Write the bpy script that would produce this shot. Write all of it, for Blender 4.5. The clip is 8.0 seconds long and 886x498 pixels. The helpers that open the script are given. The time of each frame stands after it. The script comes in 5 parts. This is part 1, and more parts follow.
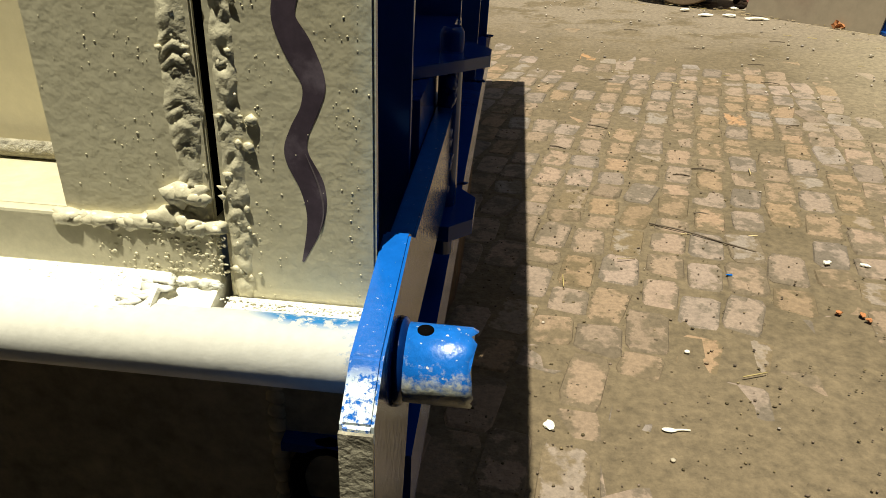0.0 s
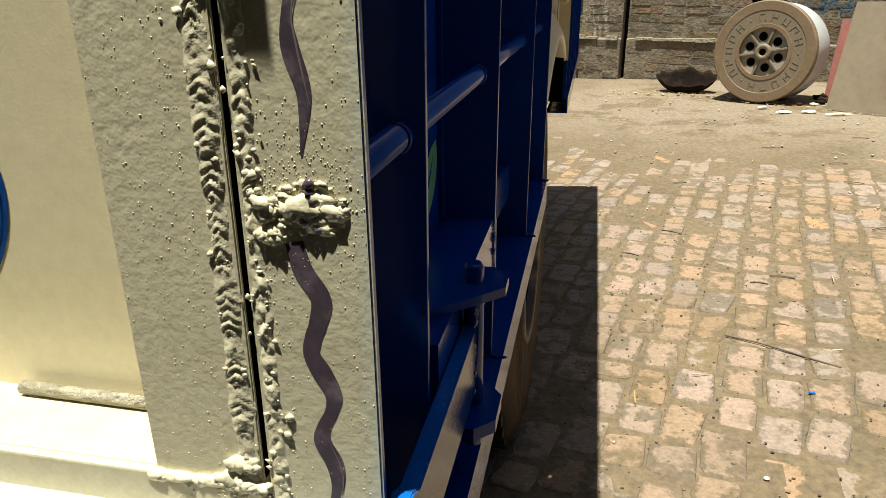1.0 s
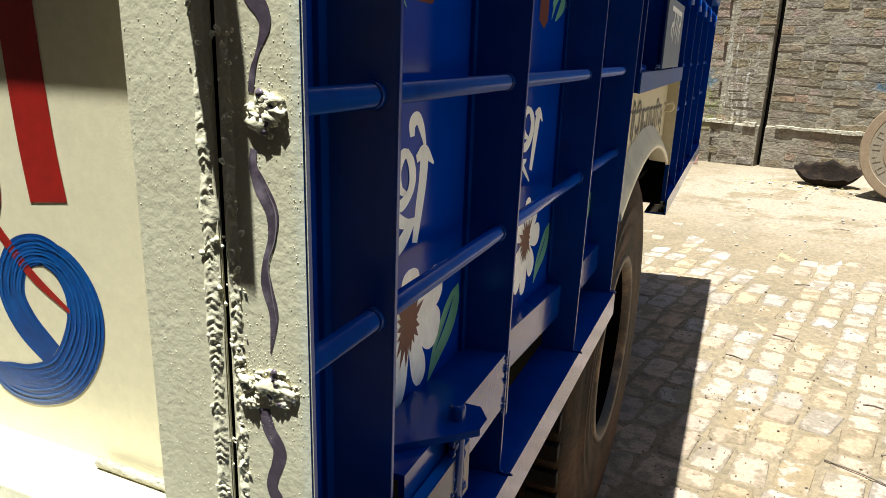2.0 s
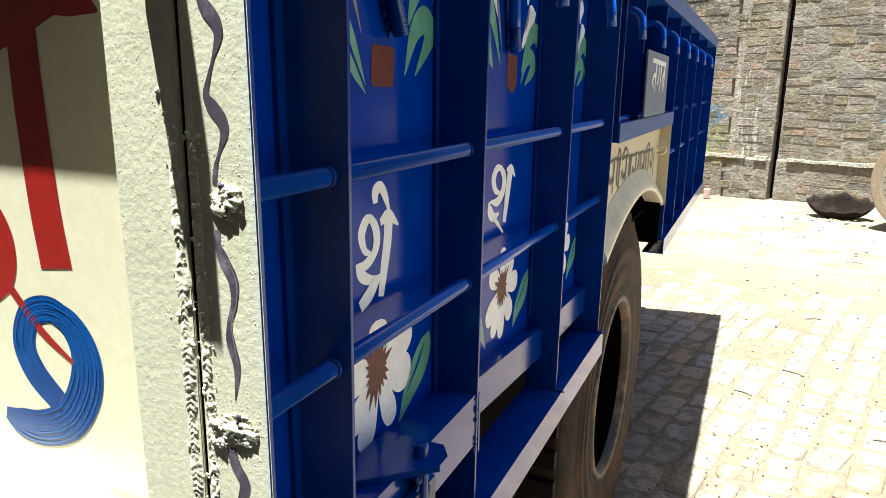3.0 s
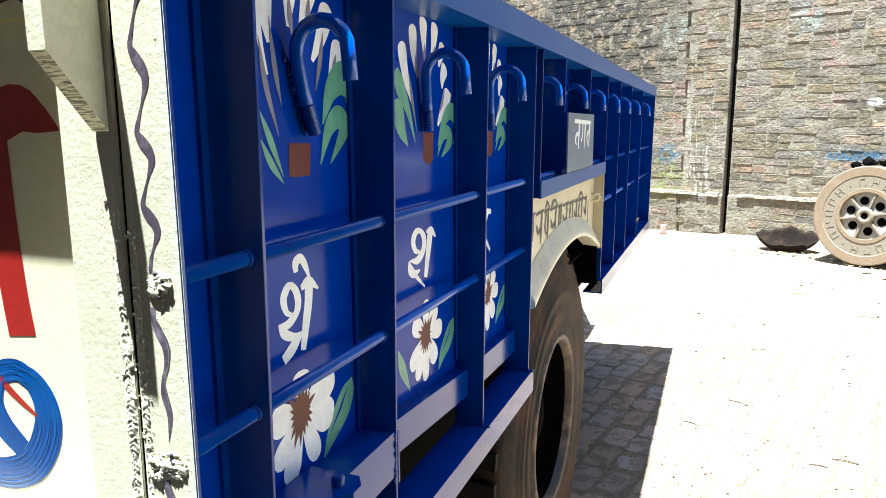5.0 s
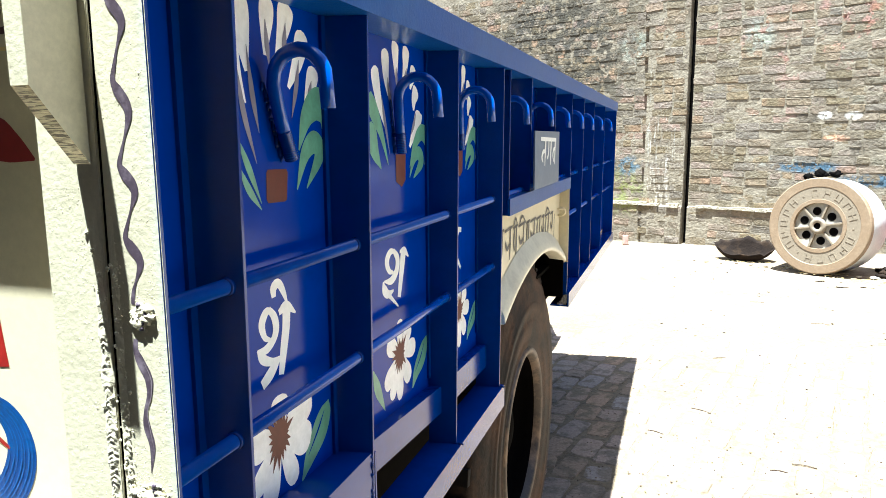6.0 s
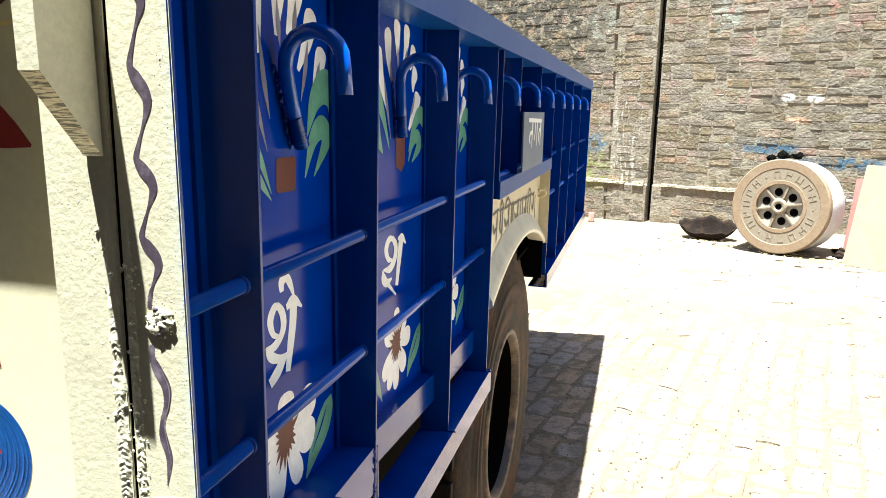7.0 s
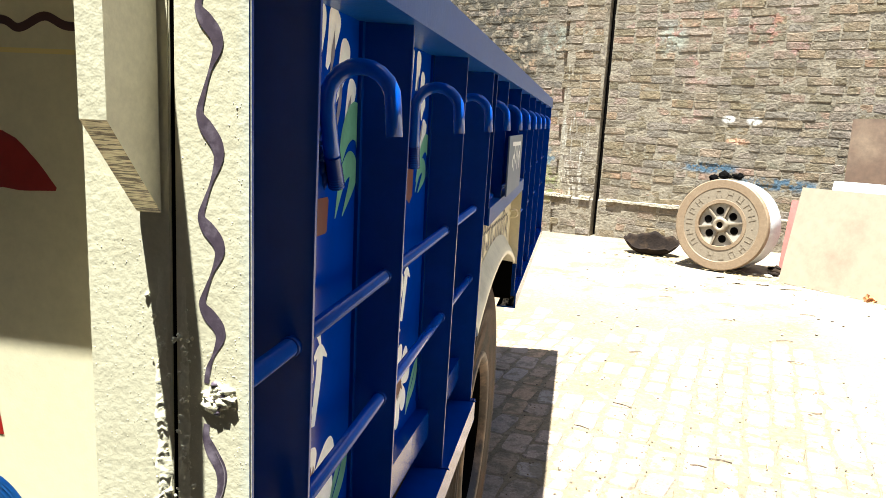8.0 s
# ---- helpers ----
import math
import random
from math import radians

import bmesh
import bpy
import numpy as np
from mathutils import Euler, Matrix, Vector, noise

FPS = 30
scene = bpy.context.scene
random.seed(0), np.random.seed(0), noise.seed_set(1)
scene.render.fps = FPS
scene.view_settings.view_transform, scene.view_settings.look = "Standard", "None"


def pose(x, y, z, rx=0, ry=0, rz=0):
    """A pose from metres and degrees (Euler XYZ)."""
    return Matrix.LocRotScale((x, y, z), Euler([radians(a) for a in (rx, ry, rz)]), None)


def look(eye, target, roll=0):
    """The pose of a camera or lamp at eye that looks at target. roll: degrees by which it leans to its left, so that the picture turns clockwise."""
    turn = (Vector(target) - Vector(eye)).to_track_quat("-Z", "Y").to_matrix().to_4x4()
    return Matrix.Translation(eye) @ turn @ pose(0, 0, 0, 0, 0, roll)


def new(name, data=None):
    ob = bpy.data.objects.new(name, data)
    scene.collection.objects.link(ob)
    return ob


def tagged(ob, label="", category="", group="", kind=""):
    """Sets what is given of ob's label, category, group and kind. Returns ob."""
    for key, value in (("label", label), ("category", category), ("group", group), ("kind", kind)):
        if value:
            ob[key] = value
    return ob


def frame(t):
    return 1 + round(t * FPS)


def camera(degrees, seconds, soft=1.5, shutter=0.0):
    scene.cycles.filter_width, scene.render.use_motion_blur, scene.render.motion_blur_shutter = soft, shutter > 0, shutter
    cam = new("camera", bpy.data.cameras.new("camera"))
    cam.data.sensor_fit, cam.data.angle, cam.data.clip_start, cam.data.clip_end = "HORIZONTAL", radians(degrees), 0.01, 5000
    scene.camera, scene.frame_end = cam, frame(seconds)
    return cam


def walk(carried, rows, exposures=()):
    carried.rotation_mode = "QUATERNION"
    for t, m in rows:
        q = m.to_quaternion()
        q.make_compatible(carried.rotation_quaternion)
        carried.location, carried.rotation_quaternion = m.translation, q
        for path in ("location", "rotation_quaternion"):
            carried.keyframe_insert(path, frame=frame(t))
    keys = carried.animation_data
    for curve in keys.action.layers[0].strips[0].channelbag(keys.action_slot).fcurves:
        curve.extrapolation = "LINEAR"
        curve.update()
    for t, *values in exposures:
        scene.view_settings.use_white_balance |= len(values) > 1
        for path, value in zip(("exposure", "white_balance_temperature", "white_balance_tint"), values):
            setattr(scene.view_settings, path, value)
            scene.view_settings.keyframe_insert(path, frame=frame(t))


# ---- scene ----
cam = camera(65.7, 8.0, soft=0.9)
PATH = [
    (0, (0.046, -0.243, 1.184), (-0.089, 1.509, 0.229), 2.7),
    (0.5, (0.064, -0.25, 1.234), (-0.151, 1.564, 0.419), 0.9),
    (1, (0.091, -0.272, 1.305), (-0.298, 1.552, 0.582), -0.7),
    (1.5, (0.143, -0.299, 1.375), (-0.465, 1.515, 0.792), -2.4),
    (2, (0.221, -0.322, 1.423), (-0.523, 1.448, 0.862), 1.8),
    (2.2, (0.241, -0.328, 1.439), (-0.51, 1.451, 0.92), 2.1),
    (3.3, (0.332, -0.394, 1.469), (-0.484, 1.375, 1.015), 0.1),
    (3.5, (0.354, -0.417, 1.476), (-0.465, 1.347, 1.01), 0.2),
    (4, (0.399, -0.428, 1.482), (-0.43, 1.327, 0.998), -0.7),
    (4.5, (0.432, -0.441, 1.503), (-0.358, 1.349, 1.089), -0.4),
    (6, (0.421, -0.474, 1.54), (-0.222, 1.393, 1.222), -0.4),
    (6.5, (0.404, -0.472, 1.544), (-0.196, 1.407, 1.215), 0.3),
    (7, (0.347, -0.46, 1.56), (-0.187, 1.426, 1.165), 0.9),
    (7.5, (0.28, -0.447, 1.588), (-0.144, 1.476, 1.238), 1.6),
    (8, (0.219, -0.436, 1.595), (-0.147, 1.495, 1.225), 3.0),
]
EXPOSURES = [(0.0, 0.45, 7200, 2), (0.5, 0.4, 7100, 2), (1.0, 0.95, 6800, 3), (1.5, 1.38, 6350, 3), (2.0, 1.75, 6000, 3), (2.2, 1.9, 5950, 3), (3.3, 2.5, 5600, 2), (4.5, 2.8, 5400, 2), (6.0, 2.8, 5500, 2), (8.0, 2.6, 6050, 4)]
walk(cam, [(t, look(eye, target, roll)) for t, eye, target, roll in PATH], EXPOSURES)

# ---------------------------------------------------------------- light
SUN_WAY = Vector((0.094, 0.18, -1.0)).normalized()          # the way the sunlight travels
world = bpy.data.worlds.new("yard_sky")
scene.world = world
world.use_nodes = True
wn = world.node_tree.nodes
sky = wn.new("ShaderNodeTexSky")
sky.sky_type, sky.sun_disc = "NISHITA", False
sky.sun_elevation = math.asin(-SUN_WAY.z)
sky.sun_rotation = math.atan2(-SUN_WAY.x, -SUN_WAY.y)
sky.dust_density = 2.5
wn["Background"].inputs["Strength"].default_value = 0.04
world.node_tree.links.new(sky.outputs[0], wn["Background"].inputs["Color"])
sun = new("sun", bpy.data.lights.new("sun", "SUN"))
sun.data.energy, sun.data.angle, sun.data.color = 5.0, radians(0.53), (1.0, 0.965, 0.90)
sun.matrix_world = look((0, 0, 30), Vector((0, 0, 30)) + SUN_WAY)


# ---------------------------------------------------------------- materials
def material(name, colour, rough=0.5, metal=0.0, grain=0.0, grain_size=40.0, stain=None, stain_size=4.0, stain_cut=(0.5, 0.7),
             bump=0.0, bump_size=60.0, coat=0.0, random_tint=0.0, island_tint=0.0, spec=0.5, overspray=None, patches=(), palette=None, edge_dirt=None, bump_detail=6.0):
    """A painted or mineral surface: base colour, fine grain, large stains of a second colour, fine relief, a tint for each piece."""
    m = bpy.data.materials.new(name)
    m.use_nodes = True
    n, l = m.node_tree.nodes, m.node_tree.links
    b = n["Principled BSDF"]
    b.inputs["Roughness"].default_value, b.inputs["Metallic"].default_value = rough, metal
    b.inputs["Specular IOR Level"].default_value = spec
    b.inputs["Coat Weight"].default_value, b.inputs["Coat Roughness"].default_value = coat, 0.06
    co = n.new("ShaderNodeTexCoord").outputs["Object"]
    geo = n.new("ShaderNodeNewGeometry")

    def tex(size, detail=4.0, rough_=0.6):
        t = n.new("ShaderNodeTexNoise")
        at = geo.outputs["Position"]
        if isinstance(size, tuple):
            mul = n.new("ShaderNodeVectorMath")
            mul.operation = "MULTIPLY"
            l.new(at, mul.inputs[0])
            mul.inputs[1].default_value = size
            at, size = mul.outputs["Vector"], 1.0
        t.inputs["Scale"].default_value, t.inputs["Detail"].default_value, t.inputs["Roughness"].default_value = size, detail, rough_
        l.new(at, t.inputs["Vector"])
        return t.outputs["Fac"]

    def mix(kind, fac, a, c):
        x = n.new("ShaderNodeMix")
        x.data_type, x.blend_type = "RGBA", kind
        for k, v in (("Factor", fac), ("A", a), ("B", c)):
            sockets = [s for s in x.inputs if s.name == k and s.enabled]
            s = sockets[0]
            if hasattr(v, "is_linked"):
                l.new(v, s)
            else:
                s.default_value = v
        return [s for s in x.outputs if s.enabled][0]

    def ramp(v, lo, hi, a=0.0, c=1.0):
        r = n.new("ShaderNodeMapRange")
        r.inputs["From Min"].default_value, r.inputs["From Max"].default_value = lo, hi
        r.inputs["To Min"].default_value, r.inputs["To Max"].default_value = a, c
        l.new(v, r.inputs["Value"])
        return r.outputs["Result"]

    col = (*colour, 1.0)
    if palette:
        cr = n.new("ShaderNodeValToRGB")
        l.new(n.new("ShaderNodeObjectInfo").outputs["Random"] if random_tint else geo.outputs["Random Per Island"], cr.inputs["Fac"])
        while len(cr.color_ramp.elements) < len(palette):
            cr.color_ramp.elements.new(0.5)
        for el, (at, c) in zip(cr.color_ramp.elements, palette):
            el.position, el.color = at, (*c, 1.0)
        col = cr.outputs["Color"]
    if edge_dirt:
        half_x, half_z, other = edge_dirt
        sp = n.new("ShaderNodeSeparateXYZ")
        l.new(co, sp.inputs["Vector"])
        far = []
        for axis, half in (("X", half_x), ("Z", half_z)):
            ab = n.new("ShaderNodeMath")
            ab.operation = "ABSOLUTE"
            l.new(sp.outputs[axis], ab.inputs[0])
            far.append(ramp(ab.outputs[0], half - 0.045, half))
        big = n.new("ShaderNodeMath")
        big.operation = "MAXIMUM"
        l.new(far[0], big.inputs[0])
        l.new(far[1], big.inputs[1])
        add = n.new("ShaderNodeMath")
        add.operation = "MULTIPLY_ADD"
        l.new(ramp(tex(26.0, 6.0, 0.7), 0.25, 0.75), add.inputs[0])
        add.inputs[1].default_value = 1.3
        l.new(big.outputs[0], add.inputs[2])
        col = mix("MIX", ramp(add.outputs[0], 1.25, 1.45), col, (*other, 1.0))
    if stain:
        col = mix("MIX", ramp(tex(stain_size, 6.0), *stain_cut), col, (*stain, 1.0))
    if overspray:
        axis, lo, hi, other, scatter = overspray
        sep = n.new("ShaderNodeSeparateXYZ")
        l.new(geo.outputs["Position"], sep.inputs["Vector"])
        add = n.new("ShaderNodeMath")
        add.operation = "MULTIPLY_ADD"
        l.new(ramp(tex(240.0, 6.0, 0.75), 0.2, 0.8, -1.0, 1.0), add.inputs[0])
        add.inputs[1].default_value = scatter
        l.new(sep.outputs[axis], add.inputs[2])
        col = mix("MIX", ramp(add.outputs[0], lo, hi), col, (*other, 1.0))
    for centre, reach, other, tex_size, cut in patches:
        sub = n.new("ShaderNodeVectorMath")
        sub.operation = "SUBTRACT"
        l.new(geo.outputs["Position"], sub.inputs[0])
        sub.inputs[1].default_value = centre
        div = n.new("ShaderNodeVectorMath")
        div.operation = "DIVIDE"
        l.new(sub.outputs["Vector"], div.inputs[0])
        div.inputs[1].default_value = reach
        ln = n.new("ShaderNodeVectorMath")
        ln.operation = "LENGTH"
        l.new(div.outputs["Vector"], ln.inputs[0])
        near = ramp(ln.outputs["Value"], 1.0, 0.55)
        both = n.new("ShaderNodeMath")
        both.operation = "MULTIPLY"
        l.new(near, both.inputs[0])
        l.new(ramp(tex(tex_size, 5.0, 0.7), cut, cut + 0.08), both.inputs[1])
        col = mix("MIX", both.outputs[0], col, (*other, 1.0))
    if grain:
        g = ramp(tex(grain_size, 5.0, 0.7), 0.3, 0.7, 1.0 - grain, 1.0 + grain)
        cmb = n.new("ShaderNodeCombineColor")
        for k in ("Red", "Green", "Blue"):
            l.new(g, cmb.inputs[k])
        col = mix("MULTIPLY", 1.0, col, cmb.outputs["Color"])
    if random_tint or island_tint:
        src = n.new("ShaderNodeObjectInfo").outputs["Random"] if random_tint else geo.outputs["Random Per Island"]
        amount = random_tint or island_tint
        h = n.new("ShaderNodeHueSaturation")
        l.new(ramp(src, 0, 1, 1 - amount, 1 + amount), h.inputs["Value"])
        w = n.new("ShaderNodeTexWhiteNoise")
        w.noise_dimensions = "1D"
        l.new(src, w.inputs["W"])
        l.new(ramp(w.outputs["Value"], 0, 1, 0.5 - 0.05 * amount, 0.5 + 0.03 * amount), h.inputs["Hue"])
        l.new(ramp(w.outputs["Value"], 0, 1, 0.75, 1.15), h.inputs["Saturation"])
        if hasattr(col, "is_linked"):
            l.new(col, h.inputs["Color"])
        else:
            h.inputs["Color"].default_value = col
        col = h.outputs["Color"]
    if hasattr(col, "is_linked"):
        l.new(col, b.inputs["Base Color"])
    else:
        b.inputs["Base Color"].default_value = col
    if bump:
        bp = n.new("ShaderNodeBump")
        bp.inputs["Strength"].default_value, bp.inputs["Distance"].default_value = 1.0, bump
        l.new(tex(bump_size, bump_detail, 0.6), bp.inputs["Height"])
        l.new(bp.outputs["Normal"], b.inputs["Normal"])
    return m


WALL_AT, WALL_TURN = Vector((0.53, 9.77, 0.0)), radians(20)
WALL_ALONG = Vector((math.cos(WALL_TURN), -math.sin(WALL_TURN), 0))
WALL_OUT = Vector((-math.sin(WALL_TURN), -math.cos(WALL_TURN), 0))


def wall_spot(u, z, half, high, colour, size, cut):
    """A stain on the brick wall: its place along and up, its reach, its colour, how broken it is."""
    c = WALL_AT + WALL_ALONG * u
    return (c.x, c.y, z), (half, max(half * 0.5, 0.25), high), colour, size, cut


WALL_SPOTS = [wall_spot(-0.98, 1.12, 0.42, 0.20, (0.07, 0.11, 0.14), 9.0, 0.50), wall_spot(1.50, 1.15, 0.55, 0.09, (0.055, 0.10, 0.145), 10.0, 0.44),
              wall_spot(2.35, 1.00, 0.75, 0.10, (0.060, 0.105, 0.150), 10.0, 0.46), wall_spot(-0.36, 1.45, 0.30, 0.62, (0.37, 0.35, 0.30), (34.0, 34.0, 2.2), 0.55),
              wall_spot(-0.40, 0.85, 0.30, 0.45, (0.30, 0.265, 0.205), (22.0, 22.0, 6.0), 0.50), wall_spot(-0.60, 1.7, 0.035, 1.2, (0.30, 0.28, 0.23), (30.0, 30.0, 5.0), 0.52), wall_spot(1.65, 1.79, 0.09, 0.06, (0.62, 0.60, 0.55), 18.0, 0.40),
              wall_spot(1.96, 1.78, 0.10, 0.06, (0.62, 0.60, 0.55), 18.0, 0.40), wall_spot(1.79, 1.51, 0.16, 0.05, (0.46, 0.27, 0.17), 10.0, 0.35),
              wall_spot(-0.96, 0.72, 0.55, 0.40, (0.17, 0.175, 0.06), 6.0, 0.46), wall_spot(0.83, 2.80, 0.22, 0.30, (0.21, 0.21, 0.165), 8.0, 0.44),
              wall_spot(0.9, 1.25, 0.8, 0.12, (0.25, 0.24, 0.19), 9.0, 0.54), wall_spot(-0.85, 2.83, 0.30, 0.30, (0.21, 0.21, 0.165), 8.0, 0.46),
              wall_spot(-2.2, 2.6, 2.0, 1.7, (0.050, 0.042, 0.028), 9.0, 0.44), wall_spot(1.6, 2.75, 1.5, 0.60, (0.25, 0.135, 0.10), 5.0, 0.56)]
# First patch: ground paled to bounce light onto the side; second: pale dust.
BOUNCE_AND_DUST = [((7.0, 3.0, 0.0), (5.2, 9.0, 3.0), (0.40, 0.335, 0.235), 1.2, 0.30), ((2.0, 7.8, 0.0), (3.6, 2.6, 3.0), (0.210, 0.166, 0.118), 1.6, 0.42)]
BLUE = material("blue_gloss_paint", (0.0010, 0.032, 0.225), 0.15, grain=0.10, grain_size=18, bump=0.00025, bump_size=45, spec=0.34,
                stain=(0.0015, 0.036, 0.26), stain_size=7)
# One blue in lighter copies: bounced and sky light is put into the colour.
BLUE_ROUND = material("blue_round_bar_paint", (0.003, 0.075, 0.46), 0.16, grain=0.10, grain_size=30, spec=0.55, bump=0.0003, bump_size=120,
                      stain=(0.004, 0.065, 0.40), stain_size=20)
BLUE_SHEET = material("blue_sheet_paint", (0.0008, 0.034, 0.31), 0.14, grain=0.10, grain_size=18, bump=0.0001, bump_size=45, spec=0.09,
                      stain=(0.0008, 0.039, 0.35), stain_size=7)
BLUE_RAIL = material("blue_rail_paint", (0.007, 0.066, 0.285), 0.30, grain=0.12, grain_size=30, spec=0.24, stain=(0.015, 0.082, 0.295), stain_size=3,
                     bump=0.0004, bump_size=120)
CREAM = material("brushed_cream_paint", (0.58, 0.535, 0.375), 0.42, grain=0.10, grain_size=160, stain=(0.51, 0.465, 0.32), stain_size=16,
                 bump=0.00042, bump_size=165.0, bump_detail=2.0)
CREAM_POST = material("brushed_cream_post_paint", (0.58, 0.535, 0.375), 0.42, grain=0.10, grain_size=160, stain=(0.51, 0.465, 0.32), stain_size=16,
                      bump=0.00042, bump_size=165.0, bump_detail=2.0, overspray=("X", -0.010, 0.008, (0.50, 0.54, 0.48), 0.008))
CREAM_PIPE = material("cream_pipe_paint", (0.85, 0.83, 0.73), 0.36, grain=0.06, grain_size=160, bump=0.0002, bump_size=130,
                      overspray=("X", -0.006, 0.004, (0.02, 0.24, 0.58), 0.012), patches=[((-0.022, -0.013, 1.023), (0.034, 0.012, 0.007), (0.02, 0.24, 0.58), 160.0, 0.40)])
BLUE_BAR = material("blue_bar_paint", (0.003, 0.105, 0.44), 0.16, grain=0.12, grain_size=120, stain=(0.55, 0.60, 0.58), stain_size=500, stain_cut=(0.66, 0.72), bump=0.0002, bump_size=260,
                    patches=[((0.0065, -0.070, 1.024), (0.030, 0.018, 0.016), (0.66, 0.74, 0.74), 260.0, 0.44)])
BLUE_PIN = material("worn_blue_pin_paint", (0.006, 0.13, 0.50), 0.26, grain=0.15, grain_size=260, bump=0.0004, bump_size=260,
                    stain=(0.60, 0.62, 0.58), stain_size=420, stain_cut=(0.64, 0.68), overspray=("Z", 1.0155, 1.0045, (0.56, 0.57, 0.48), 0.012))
# Darkened copy of the bracket blue: the side's shade is put into its colour.
BLUE_SHADED = material("shaded_blue_flank_paint", (0.0008, 0.016, 0.09), 0.08, grain=0.15, grain_size=60, spec=0.16, stain=(0.006, 0.015, 0.06), stain_size=14, bump=0.0003, bump_size=150)
# Cream darkened for the beam below the sill: its shade is in the colour.
CREAM_SHADED = material("shaded_cream_beam", (0.38, 0.33, 0.235), 0.7, grain=0.3, grain_size=60, stain=(0.46, 0.41, 0.29), stain_size=12)
CREAM_SMOOTH = material("smooth_cream_paint", (0.64, 0.57, 0.385), 0.38, grain=0.06, grain_size=90, stain=(0.67, 0.60, 0.42), stain_size=5,
                        bump=0.00010, bump_size=420, bump_detail=3.0)
CREAM_LIP = material("lip_cream_paint", (0.60, 0.57, 0.45), 0.35, grain=0.1, grain_size=60, stain=(0.50, 0.47, 0.37), stain_size=9)
CREAM_PALE = material("pale_cream_paint", (0.84, 0.82, 0.71), 0.35, grain=0.07, grain_size=60, bump=0.0008, bump_size=70)
WELD = material("painted_weld_metal", (0.64, 0.59, 0.42), 0.34, grain=0.10, grain_size=240, bump=0.0004, bump_size=400, bump_detail=2.0)
BARE = material("ground_bare_steel", (0.46, 0.38, 0.24), 0.40, metal=0.5, grain=0.4, grain_size=(60.0, 400.0, 900.0), stain=(0.09, 0.065, 0.035), stain_size=(40.0, 330.0, 620.0), stain_cut=(0.48, 0.55), bump=0.0006, bump_size=300)
RAW = material("torch_cut_steel", (0.34, 0.31, 0.23), 0.5, metal=0.2, grain=0.5, grain_size=(90.0, 90.0, 420.0), bump=0.004, bump_size=140)
VINE = material("purple_vine_paint", (0.070, 0.052, 0.068), 0.32, grain=0.25, grain_size=150, stain=(0.19, 0.155, 0.185), stain_size=45)
VINE_PALE = material("thin_purple_paint", (0.185, 0.155, 0.165), 0.4, grain=0.3, grain_size=200)
WHITE = material("white_sign_paint", (0.88, 0.88, 0.85), 0.35, grain=0.08, grain_size=60)
PETAL = material("white_petal_paint", (0.88, 0.87, 0.86), 0.35, grain=0.12, grain_size=45)
GREY_STROKE = material("grey_brush_paint", (0.20, 0.19, 0.25), 0.35, grain=0.2, grain_size=60)
RUST_PAINT = material("brown_red_paint", (0.105, 0.016, 0.008), 0.42, spec=0.25, grain=0.2, grain_size=80)
LEAF = material("pale_green_paint", (0.13, 0.33, 0.22), 0.35, grain=0.25, grain_size=40)
RED = material("red_letter_paint", (0.26, 0.012, 0.008), 0.32, grain=0.18, grain_size=70)
LETTER_BLUE = material("blue_letter_paint", (0.003, 0.040, 0.185), 0.32, grain=0.25, grain_size=90, stain=(0.006, 0.066, 0.24), stain_size=22)
LETTER_STREAK = material("light_blue_streak_paint", (0.006, 0.074, 0.27), 0.34, grain=0.3, grain_size=120)
DARK_RED = material("maroon_outline_paint", (0.06, 0.02, 0.018), 0.4)
OCHRE = material("yellow_line_paint", (0.75, 0.60, 0.25), 0.4)
INK = material("dark_lettering_paint", (0.03, 0.028, 0.03), 0.45)
SIGN = material("grey_blue_sign_paint", (0.105, 0.145, 0.22), 0.35, grain=0.12, grain_size=40, stain=(0.14, 0.18, 0.25), stain_size=9)
# Near black: deep shade is put into hidden parts' colour; also rubber and scrap.
BLACK = material("near_black_shade_and_scrap", (0.0025, 0.0022, 0.002), 0.9, grain=0.3, grain_size=30, spec=0.02)
RUBBER = material("dusty_tyre_rubber", (0.0095, 0.0060, 0.0042), 0.7, spec=0.2, grain=0.4, grain_size=60, stain=(0.052, 0.024, 0.0105), stain_size=6,
                  stain_cut=(0.42, 0.62), bump=0.002, bump_size=90)
TREAD = material("worn_tread_rubber", (0.0075, 0.0055, 0.0045), 0.75, spec=0.2, grain=0.4, grain_size=60, stain=(0.022, 0.013, 0.008), stain_size=14, stain_cut=(0.52, 0.70), bump=0.002, bump_size=90)
RIM = material("weathered_rim_steel", (0.045, 0.034, 0.026), 0.5, metal=0.4, grain=0.25, grain_size=50, stain=(0.20, 0.135, 0.085), stain_size=9)
SOIL = material("trodden_dust", (0.156, 0.1172, 0.0702), 0.9, grain=0.35, grain_size=30, stain=(0.121, 0.0906, 0.0513), stain_size=1.3,
                stain_cut=(0.45, 0.68), bump=0.012, bump_size=40, patches=BOUNCE_AND_DUST)
PAVER = material("worn_paving_brick", (0.27, 0.1921, 0.1266), 0.85, grain=0.26, grain_size=60, stain=(0.152, 0.1135, 0.0709), stain_size=10,
                 stain_cut=(0.50, 0.58), bump=0.008, bump_size=50, random_tint=0.11, edge_dirt=(0.066, 0.114, (0.147, 0.1096, 0.069)),
                 palette=[(0.0, (0.237, 0.1708, 0.1162)), (0.3, (0.277, 0.196, 0.1332)), (0.6, (0.257, 0.1814, 0.1229)), (0.82, (0.284, 0.194, 0.1332)), (0.88, (0.236, 0.1832, 0.1436)), (0.95, (0.226, 0.1862, 0.1512)), (0.985, (0.236, 0.1832, 0.1436)), (0.99, (0.33, 0.1902, 0.0992))])
